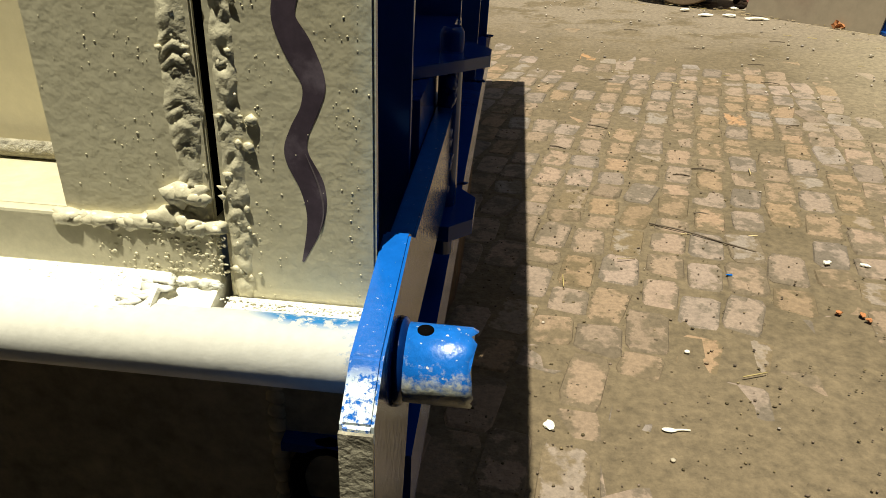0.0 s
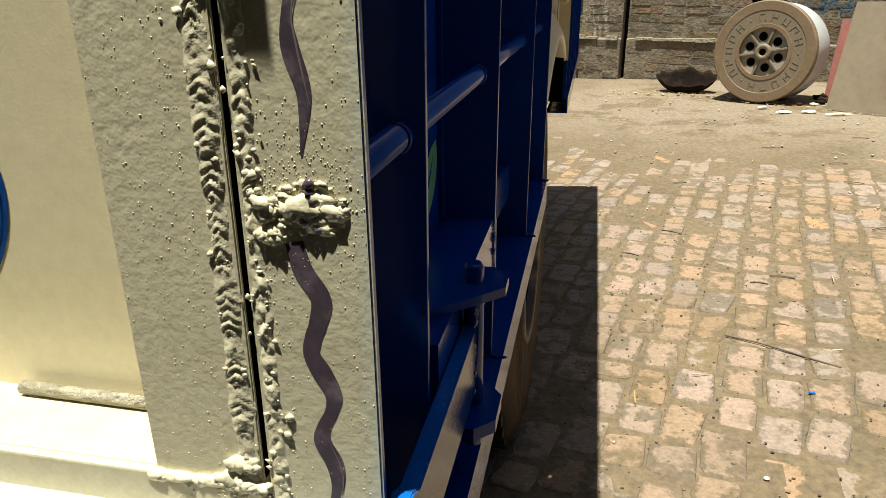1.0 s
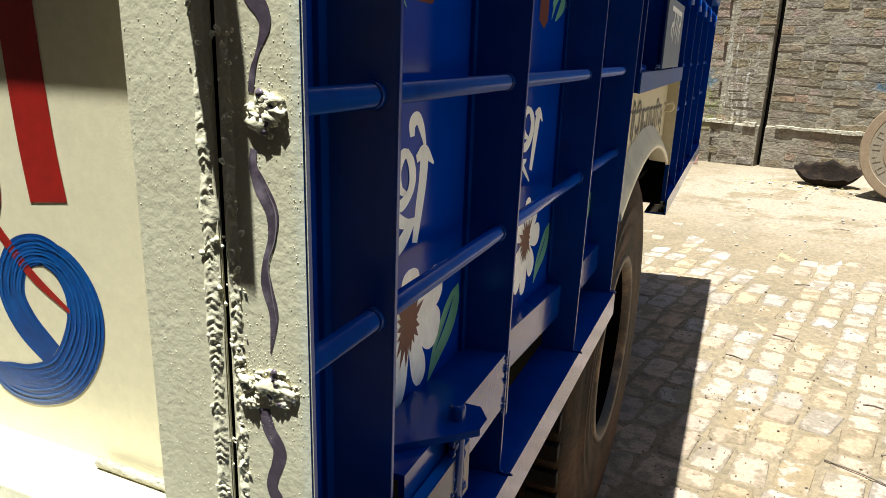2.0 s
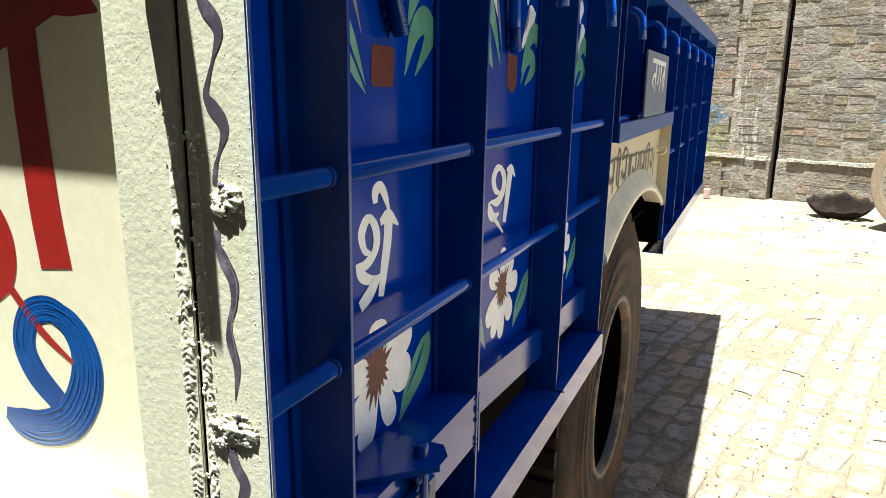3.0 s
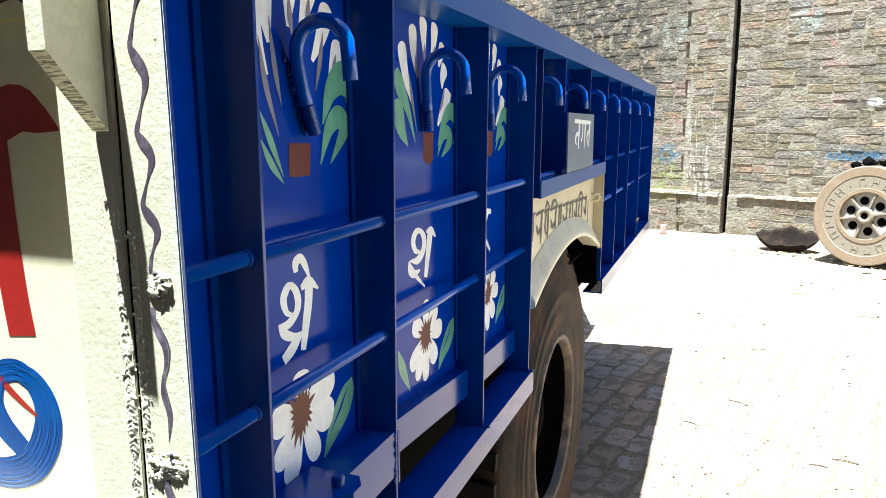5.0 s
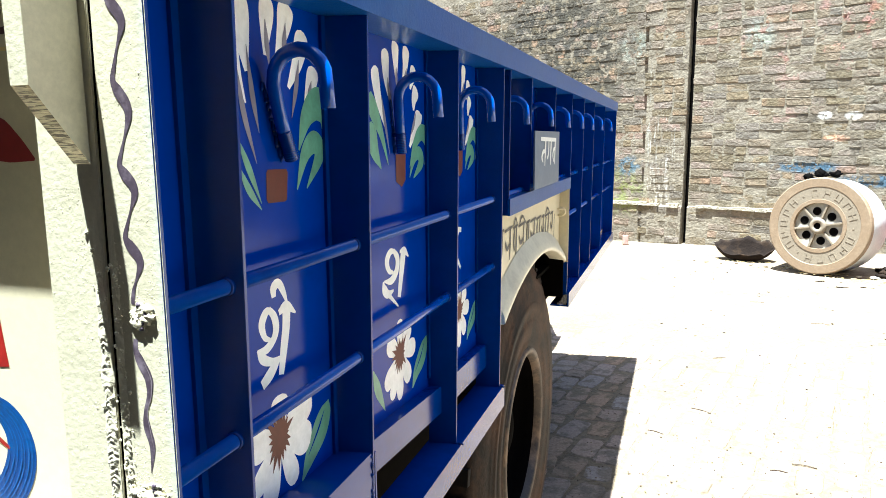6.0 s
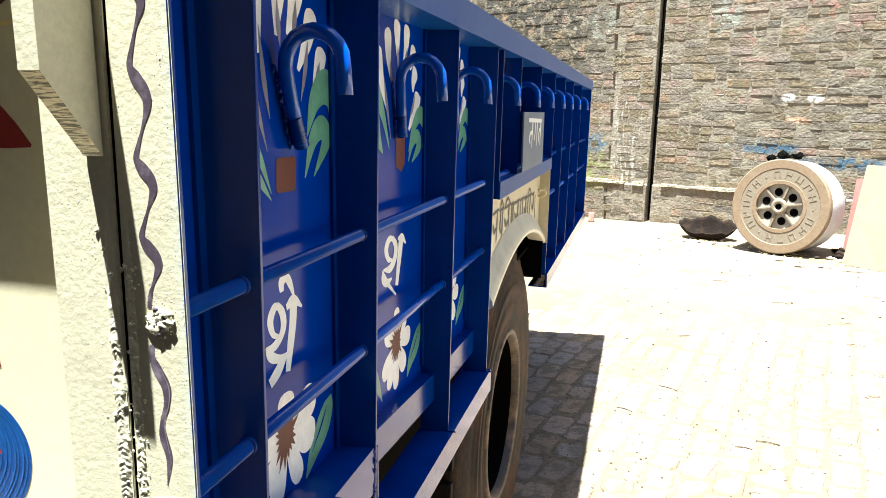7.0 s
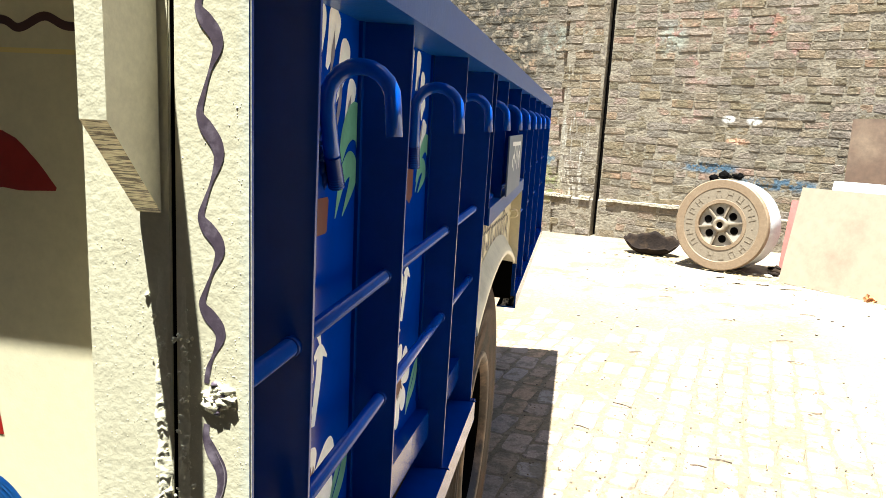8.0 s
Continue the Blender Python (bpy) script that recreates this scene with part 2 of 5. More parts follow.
PAVER_JOINED = material("worn_paving_brick_far", (0.27, 0.1921, 0.1266), 0.85, grain=0.26, grain_size=60, stain=(0.152, 0.1135, 0.0709), stain_size=10,
                        stain_cut=(0.50, 0.58), bump=0.008, bump_size=50, island_tint=0.11, patches=BOUNCE_AND_DUST,
                 palette=[(0.0, (0.237, 0.1708, 0.1162)), (0.3, (0.277, 0.196, 0.1332)), (0.6, (0.257, 0.1814, 0.1229)), (0.82, (0.284, 0.194, 0.1332)), (0.88, (0.236, 0.1832, 0.1436)), (0.95, (0.226, 0.1862, 0.1512)), (0.985, (0.236, 0.1832, 0.1436)), (0.99, (0.33, 0.1902, 0.0992))])
BRICK = material("old_wall_brick", (0.2105, 0.14, 0.0927), 0.88, grain=0.35, grain_size=26, stain=(0.1296, 0.1025, 0.0644), stain_size=3.2,
                 stain_cut=(0.42, 0.60), bump=0.018, bump_size=26, random_tint=0.14, patches=WALL_SPOTS,
                 palette=[(0.0, (0.1408, 0.1187, 0.0814)), (0.35, (0.1738, 0.1378, 0.0924)), (0.65, (0.1892, 0.1422, 0.0957)), (0.88, (0.2002, 0.1243, 0.0836)), (1.0, (0.132, 0.1165, 0.0814))])
BRICK_JOINED = material("old_wall_brick_far", (0.2105, 0.14, 0.0927), 0.88, grain=0.35, grain_size=26, stain=(0.1296, 0.1025, 0.0644), stain_size=3.2,
                        stain_cut=(0.42, 0.60), bump=0.018, bump_size=26, island_tint=0.14, patches=WALL_SPOTS,
                        palette=[(0.0, (0.1408, 0.1187, 0.0814)), (0.35, (0.1738, 0.1378, 0.0924)), (0.65, (0.1892, 0.1422, 0.0957)), (0.88, (0.2002, 0.1243, 0.0836)), (1.0, (0.132, 0.1165, 0.0814))])
MORTAR = material("crumbling_mortar", (0.205, 0.174, 0.126), 0.92, grain=0.35, grain_size=30, stain=(0.115, 0.0908, 0.0598), stain_size=3, bump=0.010, bump_size=30, patches=WALL_SPOTS)
PLINTH = material("plinth_cap_mortar", (0.36, 0.32, 0.24), 0.9, grain=0.35, grain_size=14, stain=(0.26, 0.22, 0.16), stain_size=7, bump=0.03, bump_size=25)
IRON = material("tan_cast_iron", (0.175, 0.120, 0.070), 0.6, grain=0.15, grain_size=40, stain=(0.20, 0.145, 0.09), stain_size=5, bump=0.002, bump_size=70)
DISH = material("pale_dusty_iron", (0.30, 0.28, 0.235), 0.7, grain=0.15, grain_size=40, stain=(0.22, 0.20, 0.165), stain_size=8)
IRON_FACE = material("grey_cast_iron", (0.175, 0.140, 0.096), 0.6, grain=0.15, grain_size=40, bump=0.002, bump_size=70)
LIME = material("pale_drum_paint", (0.50, 0.53, 0.53), 0.55, grain=0.1, grain_size=30, stain=(0.42, 0.46, 0.47), stain_size=5)
BOARD = material("pale_board", (0.26, 0.212, 0.150), 0.6, grain=0.1, grain_size=12, stain=(0.22, 0.165, 0.118), stain_size=1.6)
BROWN_BOARD = material("brown_board", (0.085, 0.050, 0.030), 0.55, grain=0.2, grain_size=14, stain=(0.14, 0.095, 0.06), stain_size=2)
PINK = material("faded_red_sheet", (0.30, 0.115, 0.095), 0.5, grain=0.15, grain_size=20)
RUST = material("rusty_scrap_steel", (0.011, 0.007, 0.005), 0.85, spec=0.1, grain=0.35, grain_size=30, stain=(0.034, 0.021, 0.012), stain_size=8, bump=0.006, bump_size=40)
PACKET = material("faded_packet_paper", (0.42, 0.27, 0.23), 0.6, grain=0.3, grain_size=30, stain=(0.45, 0.14, 0.10), stain_size=16)
TWIG = material("dry_twig", (0.10, 0.075, 0.05), 0.8, grain=0.3, grain_size=90)
STRAW = material("dry_straw", (0.55, 0.43, 0.20), 0.8, island_tint=0.3)
PALE_STONE = material("pale_chips", (0.36, 0.31, 0.24), 0.8, grain=0.2, grain_size=60, island_tint=0.5)
ORANGE = material("fresh_orange_brick", (0.40, 0.16, 0.06), 0.85, grain=0.3, grain_size=80)
CLOD = material("dry_dirt_clods", (0.150, 0.112, 0.066), 0.9, grain=0.3, grain_size=60, island_tint=0.5)
# Dark surface of the unseen wall that holds back fill light.
LIGHT_BLOCK = material("light_block_plaster", (0.055, 0.048, 0.037), 0.85, grain=0.2, grain_size=14, stain=(0.06, 0.05, 0.04), stain_size=1.5, bump=0.01, bump_size=20)


# ---------------------------------------------------------------- mesh helpers
def part(name, bm, mat, parent=None, label="", smooth=False):
    """Links a bmesh as one mesh object, under a thing or a part."""
    me = bpy.data.meshes.new(name)
    bm.to_mesh(me)
    bm.free()
    for m in (mat if isinstance(mat, (list, tuple)) else (mat,)):
        me.materials.append(m)
    if smooth:
        me.shade_smooth()
    ob = new(name, me)
    ob.parent = parent
    if label:
        ob["label"] = label
    return ob


def thing(name, label, category, place=(0, 0, 0), group=""):
    ob = new(name)
    ob.empty_display_size = 0.1
    ob.location = place
    return tagged(ob, label, category, group)


def box(bm, x0, x1, y0, y1, z0, z1, bevel=0.0, mat=0):
    made = bmesh.ops.create_cube(bm, size=1.0)["verts"]
    for v in made:
        v.co = Vector(((x0 + x1) / 2 + v.co.x * (x1 - x0), (y0 + y1) / 2 + v.co.y * (y1 - y0), (z0 + z1) / 2 + v.co.z * (z1 - z0)))
    faces = {f for v in made for f in v.link_faces}
    for f in faces:
        f.material_index = mat
    if bevel:
        edges = list({e for v in made for e in v.link_edges})
        bmesh.ops.bevel(bm, geom=edges, offset=bevel, segments=2, affect="EDGES", profile=0.6)
    return bm


def boxes(*rows, bevel=0.0):
    bm = bmesh.new()
    for r in rows:
        box(bm, *r, bevel=bevel)
    return bm


def prism(bm, outline, axis, lo, hi):
    """An outline in the two other axes, pulled out along axis from lo to hi."""
    def at(u, v, w):
        return {"x": (w, u, v), "y": (u, w, v), "z": (u, v, w)}[axis]
    a = [bm.verts.new(at(u, v, lo)) for u, v in outline]
    b = [bm.verts.new(at(u, v, hi)) for u, v in outline]
    bm.faces.new(a)
    bm.faces.new(b[::-1])
    for i in range(len(a)):
        j = (i + 1) % len(a)
        bm.faces.new((a[j], a[i], b[i], b[j]))
    bmesh.ops.recalc_face_normals(bm, faces=bm.faces[:])
    return bm


def spline(points, steps=8):
    """A smooth line (Catmull-Rom) through the points, of any dimension."""
    p = [np.array(q, float) for q in points]
    p = [2 * p[0] - p[1]] + p + [2 * p[-1] - p[-2]]
    out = []
    for i in range(1, len(p) - 2):
        for k in range(steps):
            t = k / steps
            out.append(0.5 * ((2 * p[i]) + (p[i + 1] - p[i - 1]) * t + (2 * p[i - 1] - 5 * p[i] + 4 * p[i + 1] - p[i + 2]) * t * t
                              + (3 * p[i] - p[i - 1] - 3 * p[i + 1] + p[i + 2]) * t ** 3))
    out.append(p[-2])
    return out


def tube(bm, points, radius, seg=12, cap=True, mat=0):
    """A round bar along the points; radius: one number, or one for each point."""
    pts = [Vector(q) for q in points]
    rings, side = [], None
    for i, p in enumerate(pts):
        way = (pts[min(i + 1, len(pts) - 1)] - pts[max(i - 1, 0)]).normalized()
        side = way.orthogonal().normalized() if side is None else (side - way * side.dot(way)).normalized()
        up = way.cross(side)
        r = radius[i] if isinstance(radius, (list, tuple)) else radius
        rings.append([bm.verts.new(p + (side * math.cos(a) + up * math.sin(a)) * r) for a in (2 * math.pi * k / seg for k in range(seg))])
    for a, b in zip(rings, rings[1:]):
        for k in range(seg):
            f = bm.faces.new((a[k], a[(k + 1) % seg], b[(k + 1) % seg], b[k]))
            f.smooth, f.material_index = True, mat
    if cap:
        bm.faces.new(rings[0][::-1]).material_index = mat
        bm.faces.new(rings[-1]).material_index = mat
    return bm


def lathe(bm, profile, seg=64, centre=(0, 0, 0), axis="x", smooth=True, closed=False):
    """A profile of (along, radius) turned round an axis."""
    rings = []
    for w, r in profile:
        ring = []
        for k in range(seg):
            a = 2 * math.pi * k / seg
            c, s = r * math.cos(a), r * math.sin(a)
            ring.append(bm.verts.new(Vector(centre) + Vector({"x": (w, c, s), "y": (c, w, s), "z": (c, s, w)}[axis])))
        rings.append(ring)
    pairs = list(zip(rings, rings[1:])) + ([(rings[-1], rings[0])] if closed else [])
    for a, b in pairs:
        for k in range(seg):
            bm.faces.new((a[k], a[(k + 1) % seg], b[(k + 1) % seg], b[k])).smooth = smooth
    bmesh.ops.recalc_face_normals(bm, faces=bm.faces[:])
    return bm


def lump(bm, centre, size, rough=0.25, sub=1, rnd=random):
    """A small uneven knob."""
    vs = bmesh.ops.create_icosphere(bm, subdivisions=sub, radius=1.0)["verts"]
    seed = Vector((rnd.random() * 50, rnd.random() * 50, rnd.random() * 50))
    for v in vs:
        k = 1 + rough * 2 * noise.noise(v.co * 1.3 + seed)
        v.co = Vector(centre) + Vector((v.co.x * size[0] * k, v.co.y * size[1] * k, v.co.z * size[2] * k))
    for f in {f for v in vs for f in v.link_faces}:
        f.smooth = True


def side_face(x):
    return lambda u, v, lift=0.0: (x + lift, u, v)


def rear_face(y):
    return lambda u, v, lift=0.0: (u, y - lift, v)


def stroke(bm, face, points, widths, mat=0, steps=8):
    """A painted brush stroke on a flat face, through points (u, v), with its widths."""
    base = len(bm.faces)
    rows = spline([(*p, w) for p, w in zip(points, widths)], steps)
    left, right = [], []
    for i, r in enumerate(rows):
        a, b = rows[max(i - 1, 0)], rows[min(i + 1, len(rows) - 1)]
        d = Vector((b[0] - a[0], b[1] - a[1]))
        d = d.normalized() if d.length > 1e-9 else Vector((1, 0))
        n, w = Vector((-d.y, d.x)), max(r[2], 0.0003) / 2
        left.append(bm.verts.new(face(r[0] + n.x * w, r[1] + n.y * w, 0.0000010 * (base + i))))
        right.append(bm.verts.new(face(r[0] - n.x * w, r[1] - n.y * w, 0.0000010 * (base + i))))
    for i in range(len(rows) - 1):
        bm.faces.new((left[i], left[i + 1], right[i + 1], right[i])).material_index = mat
    return bm


def patch(bm, face, outline, mat=0):
    bm.faces.new([bm.verts.new(face(u, v)) for u, v in outline]).material_index = mat
    return bm


def ground_z(x, y):
    return -0.1214 + 0.0459 * x + 0.0144 * y


# ---------------------------------------------------------------- large structure


def on_wall(u, z, out=0.0):
    p = WALL_AT + WALL_ALONG * u + WALL_OUT * out
    return Vector((p.x, p.y, z))


def wall_block(bm, u0, u1, z0, z1, o0, o1):
    """A block of the brick wall, in lengths along it, heights and depths out of it."""
    vs = [bm.verts.new(on_wall(u, z, o)) for z in (z0, z1) for o in (o0, o1) for u in (u0, u1)]
    for q in ((0, 1, 3, 2), (4, 6, 7, 5), (0, 4, 5, 1), (2, 3, 7, 6), (0, 2, 6, 4), (1, 5, 7, 3)):
        bm.faces.new([vs[i] for i in q])
    return bm


bm = bmesh.new()
xs = [-250, -60, -15] + [-5 + 0.25 * i for i in range(53)] + [20, 60, 250]
ys = [-250, -60, -15] + [-3 + 0.25 * i for i in range(57)] + [20, 60, 250]
grid = {}
for i, x in enumerate(xs):
    for j, y in enumerate(ys):
        near = -6 < x < 9 and -4 < y < 12
        z = ground_z(x, y) + (0.010 * noise.noise(Vector((x * 0.9, y * 0.9, 0))) + 0.004 * noise.noise(Vector((x * 4, y * 4, 3))) if near else -0.01)
        grid[i, j] = bm.verts.new((x, y, z))
for i in range(len(xs) - 1):
    for j in range(len(ys) - 1):
        bm.faces.new((grid[i, j], grid[i + 1, j], grid[i + 1, j + 1], grid[i, j + 1])).smooth = True
ground = tagged(part("ground", bm, SOIL), "dusty trodden earth of a yard with worn brick paving", "ground", kind="structure")

bm = bmesh.new()
wall_block(bm, -9.0, -0.62, -0.6, 4.0, -0.30, 0.0)
wall_block(bm, -0.62, -0.045, -0.6, 4.0, -0.26, 0.05)
wall_block(bm, -0.045, 0.02, -0.6, 4.0, -0.30, -0.12)
wall_block(bm, 0.02, 12.0, -0.6, 4.0, -0.30, 0.0)
# Black block in the joint: the shade of its depth is put in colour.
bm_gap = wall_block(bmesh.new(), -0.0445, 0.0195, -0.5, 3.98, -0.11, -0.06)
wall_block(bm, -9.0, -0.62, -0.6, 0.56, 0.001, 0.036)
wall_block(bm, -0.62, -0.045, -0.6, 0.56, 0.051, 0.086)
wall_block(bm, 0.02, 12.0, -0.6, 0.56, 0.001, 0.036)
wall_north = tagged(part("wall_north", bm, MORTAR), "tall old brick wall with crumbling mortar and a plinth", "wall", kind="structure")
part("open_joint", bm_gap, BLACK, wall_north, "black block that paints the shade in the joint beside the pier")
bm = bmesh.new()
box(bm, 11.0, 11.25, -1.5, 6.3, -0.6, 2.6)
wall_east = tagged(part("wall_east", bm, BRICK_JOINED), "plain brick yard wall", "wall", kind="structure")
# Unseen wall, added and made tall to block sky and sun behind the trolley.
bm = bmesh.new()
box(bm, -12.0, 11.0, -1.75, -1.5, -1.2, 7.4)
wall_south = tagged(part("wall_south", bm, LIGHT_BLOCK), "unseen dark wall added to block light behind the trolley", "wall", kind="structure")

# ---------------------------------------------------------------- the trolley
LENGTH, PANEL_X, RAIL_Z = 4.2, -0.055, 1.707
trolley = thing("tractor_trolley", "tractor trolley with blue ribbed steel side and cream painted tailgate", "trailer")


def angle_bar(name, mat, parent, rows, bevel=0.0012, label=""):
    bm = bmesh.new()
    for r in rows:
        box(bm, *r, bevel=bevel)
    return part(name, bm, mat, parent, label)


# side sheet, rail, channel and floor
bm = boxes((PANEL_X - 0.003, PANEL_X, 0.006, 1.235, 1.0, RAIL_Z))
side_panel = part("side_panel", bm, BLUE_SHEET, trolley, "glossy blue steel side sheet with painted flowers and letters")
part("side_panel", boxes((PANEL_X - 0.003, PANEL_X, 1.235, 2.27, 1.36, RAIL_Z)), BLUE_SHEET, trolley)
part("side_panel", boxes((PANEL_X - 0.003, PANEL_X, 2.27, LENGTH, 0.93, RAIL_Z)), BLUE_SHEET, trolley)


def profile_bar(name, outline, y0, y1, mat=None, label=""):
    """A rolled or bent profile, its outline in x and z, pulled out along the trolley."""
    return part(name, prism(bmesh.new(), outline, "y", y0, y1), mat or BLUE, trolley, label)


def channel(x0, x1, z0, z1, t):
    return [(x0, z0), (x1, z0), (x1, z1), (x0, z1), (x0, z1 - t), (x1 - t, z1 - t), (x1 - t, z0 + t), (x0, z0 + t)]


profile_bar("top_rail", channel(-0.06, 0.020, RAIL_Z, 1.762, 0.005), 0.0, LENGTH, BLUE_RAIL)
profile_bar("lower_channel", channel(-0.06, 0.013, 0.848, 0.905, 0.006), 0.03, 1.195)
profile_bar("lower_channel", channel(-0.06, 0.016, 0.858, 0.915, 0.006), 2.27, LENGTH)
for y0, y1 in ((0.419, 0.821), (0.829, 1.175)):
    drop = 0.0 if y0 < 0.5 else 0.034
    part("sheet_edge_angle", prism(bmesh.new(), [(y0, 1.004 - drop), (y1, 0.972 - drop * 0.4), (y1, 1.030 - drop * 0.4), (y0, 1.062 - drop)], "x", PANEL_X, PANEL_X + 0.026), BLUE, trolley)
profile_bar("latch_angle", [(PANEL_X, 1.072), (PANEL_X, 1.066), (-0.006, 1.066), (-0.006, 1.0), (0.0, 1.0), (0.0, 1.072)], 0.135, 0.411)
angle_bar("latch_angle_tip", BLUE, trolley, [(-0.045, 0.002, 0.418, 0.424, 0.985, 1.070)])
# Underside parts take the near black, which paints the shade below the floor.
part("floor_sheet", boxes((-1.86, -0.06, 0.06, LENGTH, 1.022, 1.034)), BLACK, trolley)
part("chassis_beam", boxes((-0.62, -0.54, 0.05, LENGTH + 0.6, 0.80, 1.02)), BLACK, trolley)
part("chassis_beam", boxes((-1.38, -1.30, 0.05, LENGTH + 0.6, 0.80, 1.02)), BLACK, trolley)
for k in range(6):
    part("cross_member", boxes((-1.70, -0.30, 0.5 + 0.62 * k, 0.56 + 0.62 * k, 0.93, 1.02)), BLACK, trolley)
# Black backings added behind the gap under the side sheet to keep it dark.
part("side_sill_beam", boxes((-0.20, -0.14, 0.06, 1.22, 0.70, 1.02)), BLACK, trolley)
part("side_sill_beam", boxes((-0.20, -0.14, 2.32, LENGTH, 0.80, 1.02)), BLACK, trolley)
part("far_side_sheet", boxes((-1.86, -1.852, 0.0, LENGTH, 0.93, 1.76)), BLUE, trolley)
part("headboard", boxes((-1.85, -0.06, LENGTH - 0.008, LENGTH, 0.93, 1.76)), BLUE, trolley)

# ribs
RIBS = [(0.117, 0.905, 0.000), (0.415, 0.905, 0.004), (0.825, 0.905, 0.005), (1.178, 0.905, 0.008), (1.238, 1.343, 0.010), (1.50, 1.385, 0.010), (1.89, 1.385, 0.011), (2.27, 0.915, 0.011),
        (2.62, 0.915, 0.011), (3.0, 0.915, 0.011), (3.48, 0.915, 0.011), (4.194, 0.915, 0.011)]
for y, z0, tip in RIBS:
    bm = bmesh.new()
    box(bm, PANEL_X, tip, y - 0.0025, y + 0.0025, z0, RAIL_Z, bevel=0.001)
    for v in bm.verts:
        if v.co.x > PANEL_X + 0.02:
            v.co.x += 0.0095 * (v.co.z - 1.3)
        v.co.y -= (0.22 if y < 1.2 else 0.0) * (tip - v.co.x)
    box(bm, PANEL_X, PANEL_X + 0.005, y - 0.024, y + 0.004, max(z0, 1.05), RAIL_Z)
    part("rib", bm, BLUE, trolley)
# crumbly welds at the feet of the ribs
for y, z0, tip in RIBS[:4]:
    bm = bmesh.new()
    for k in range(16):
        lump(bm, (PANEL_X + 0.004 + 0.066 * k / 15, y - 0.004 + 0.002 * random.random(), z0 + 0.0015), (0.0035, random.uniform(0.002, 0.0035), random.uniform(0.0015, 0.003)), 0.4)
    part("weld_seam", bm, BLUE, trolley)["kind"] = "stuff"
# two horizontal round bars through the ribs
for y0, y1, z in ((0.004, LENGTH, 1.390), (0.004, 1.18, 1.221), (2.27, LENGTH, 1.221)):
    part("round_bar", tube(bmesh.new(), [(-0.018, y0, z), (-0.018, y1, z)], 0.0085, 16), BLUE_ROUND, trolley)
    for y, z0, tip in RIBS:
        if z0 < z and y0 < y < y1:
            bm = bmesh.new()
            at = y - 0.22 * (tip + 0.018)
            lathe(bm, [(at - 0.0060, 0.0086), (at - 0.0060, 0.0098), (at - 0.0020, 0.0112), (at - 0.0020, 0.0086)], 16, (-0.018, 0, z), "y")
            part("weld_collar", bm, BLUE, trolley)

# rope hooks, one in each bay
for i, y in enumerate((0.264, 0.650, 0.998, 1.36, 1.724, 2.073, 2.44, 2.79, 3.18, 3.68)):
    lean = 0.034 if i == 0 else 0.012
    foot_y = y - 0.010 + lean
    line = [(-0.0420, foot_y, 1.517), (-0.0420, y - 0.010 + 0.35 * lean, 1.566), (-0.0420, y - 0.010, 1.604)]
    line += [(-0.006 - 0.036 * math.cos(a), y - 0.010 - 0.0003 * k, 1.608 + 0.036 * math.sin(a)) for k, a in ((k, math.pi * k / 10) for k in range(1, 10))]
    line += [(0.0300, y - 0.013, 1.604), (0.0320, y - 0.013, 1.575)]
    hook = part("rope_hook", tube(bmesh.new(), line, 0.0088, 14), BLUE_ROUND, trolley, "bent blue rope hook with a threaded end")
    a, b = Vector((-0.0420, foot_y + 0.001, 1.5153)), Vector((-0.0420, y - 0.010 + 0.52 * lean, 1.550))
    rings = [a.lerp(b, k / 25) for k in range(26)]
    part("thread", tube(bmesh.new(), rings, [0.0096 if k % 2 else 0.0084 for k in range(26)], 14), BLUE, hook)
    bm = bmesh.new()
    for k in range(12):
        p = a.lerp(Vector((-0.044, y - 0.010, 1.600)), k / 11)
        lump(bm, (PANEL_X + 0.001, p.y - 0.008 + 0.004 * random.random(), p.z + 0.004 * random.random()), (0.004, random.uniform(0.002, 0.004), random.uniform(0.003, 0.009)), 0.5)
    part("weld_seam", bm, BLUE, hook)["kind"] = "stuff"

# vertical latch pin with its lugs
part("latch_lug", prism(bmesh.new(), [(-0.052, 0.135), (0.020, 0.205), (0.036, 0.222), (0.036, 0.242), (0.022, 0.262), (-0.052, 0.262)], "z", 1.0725, 1.0800), BLUE, trolley)
part("latch_lug", prism(bmesh.new(), [(-0.006, 0.190), (0.016, 0.190), (0.032, 0.206), (0.032, 0.244), (0.018, 0.262), (-0.006, 0.262)], "z", 0.954, 0.966), BLUE, trolley)
latch_pin = part("latch_pin", tube(bmesh.new(), [(0.009, 0.231, 0.925), (0.009, 0.231, 1.092), (0.009, 0.231, 1.096)], [0.0085, 0.0085, 0.006], 14), BLUE, trolley)
bm = bmesh.new()
for k in range(26):
    lump(bm, (0.009 + 0.003 * random.random(), 0.214 + 0.036 * random.random(), 0.955 + 0.115 * random.random()), (0.004, 0.003, 0.006))
part("weld_spatter", bm, BLUE, latch_pin)["kind"] = "stuff"
bm = bmesh.new()
for k in range(22):
    lump(bm, (-0.004 + 0.004 * random.random(), 0.412 - 0.003 * random.random(), 0.99 + 0.0036 * k), (0.004, 0.003, 0.004))
part("weld_seam", bm, BLUE, trolley)["kind"] = "stuff"

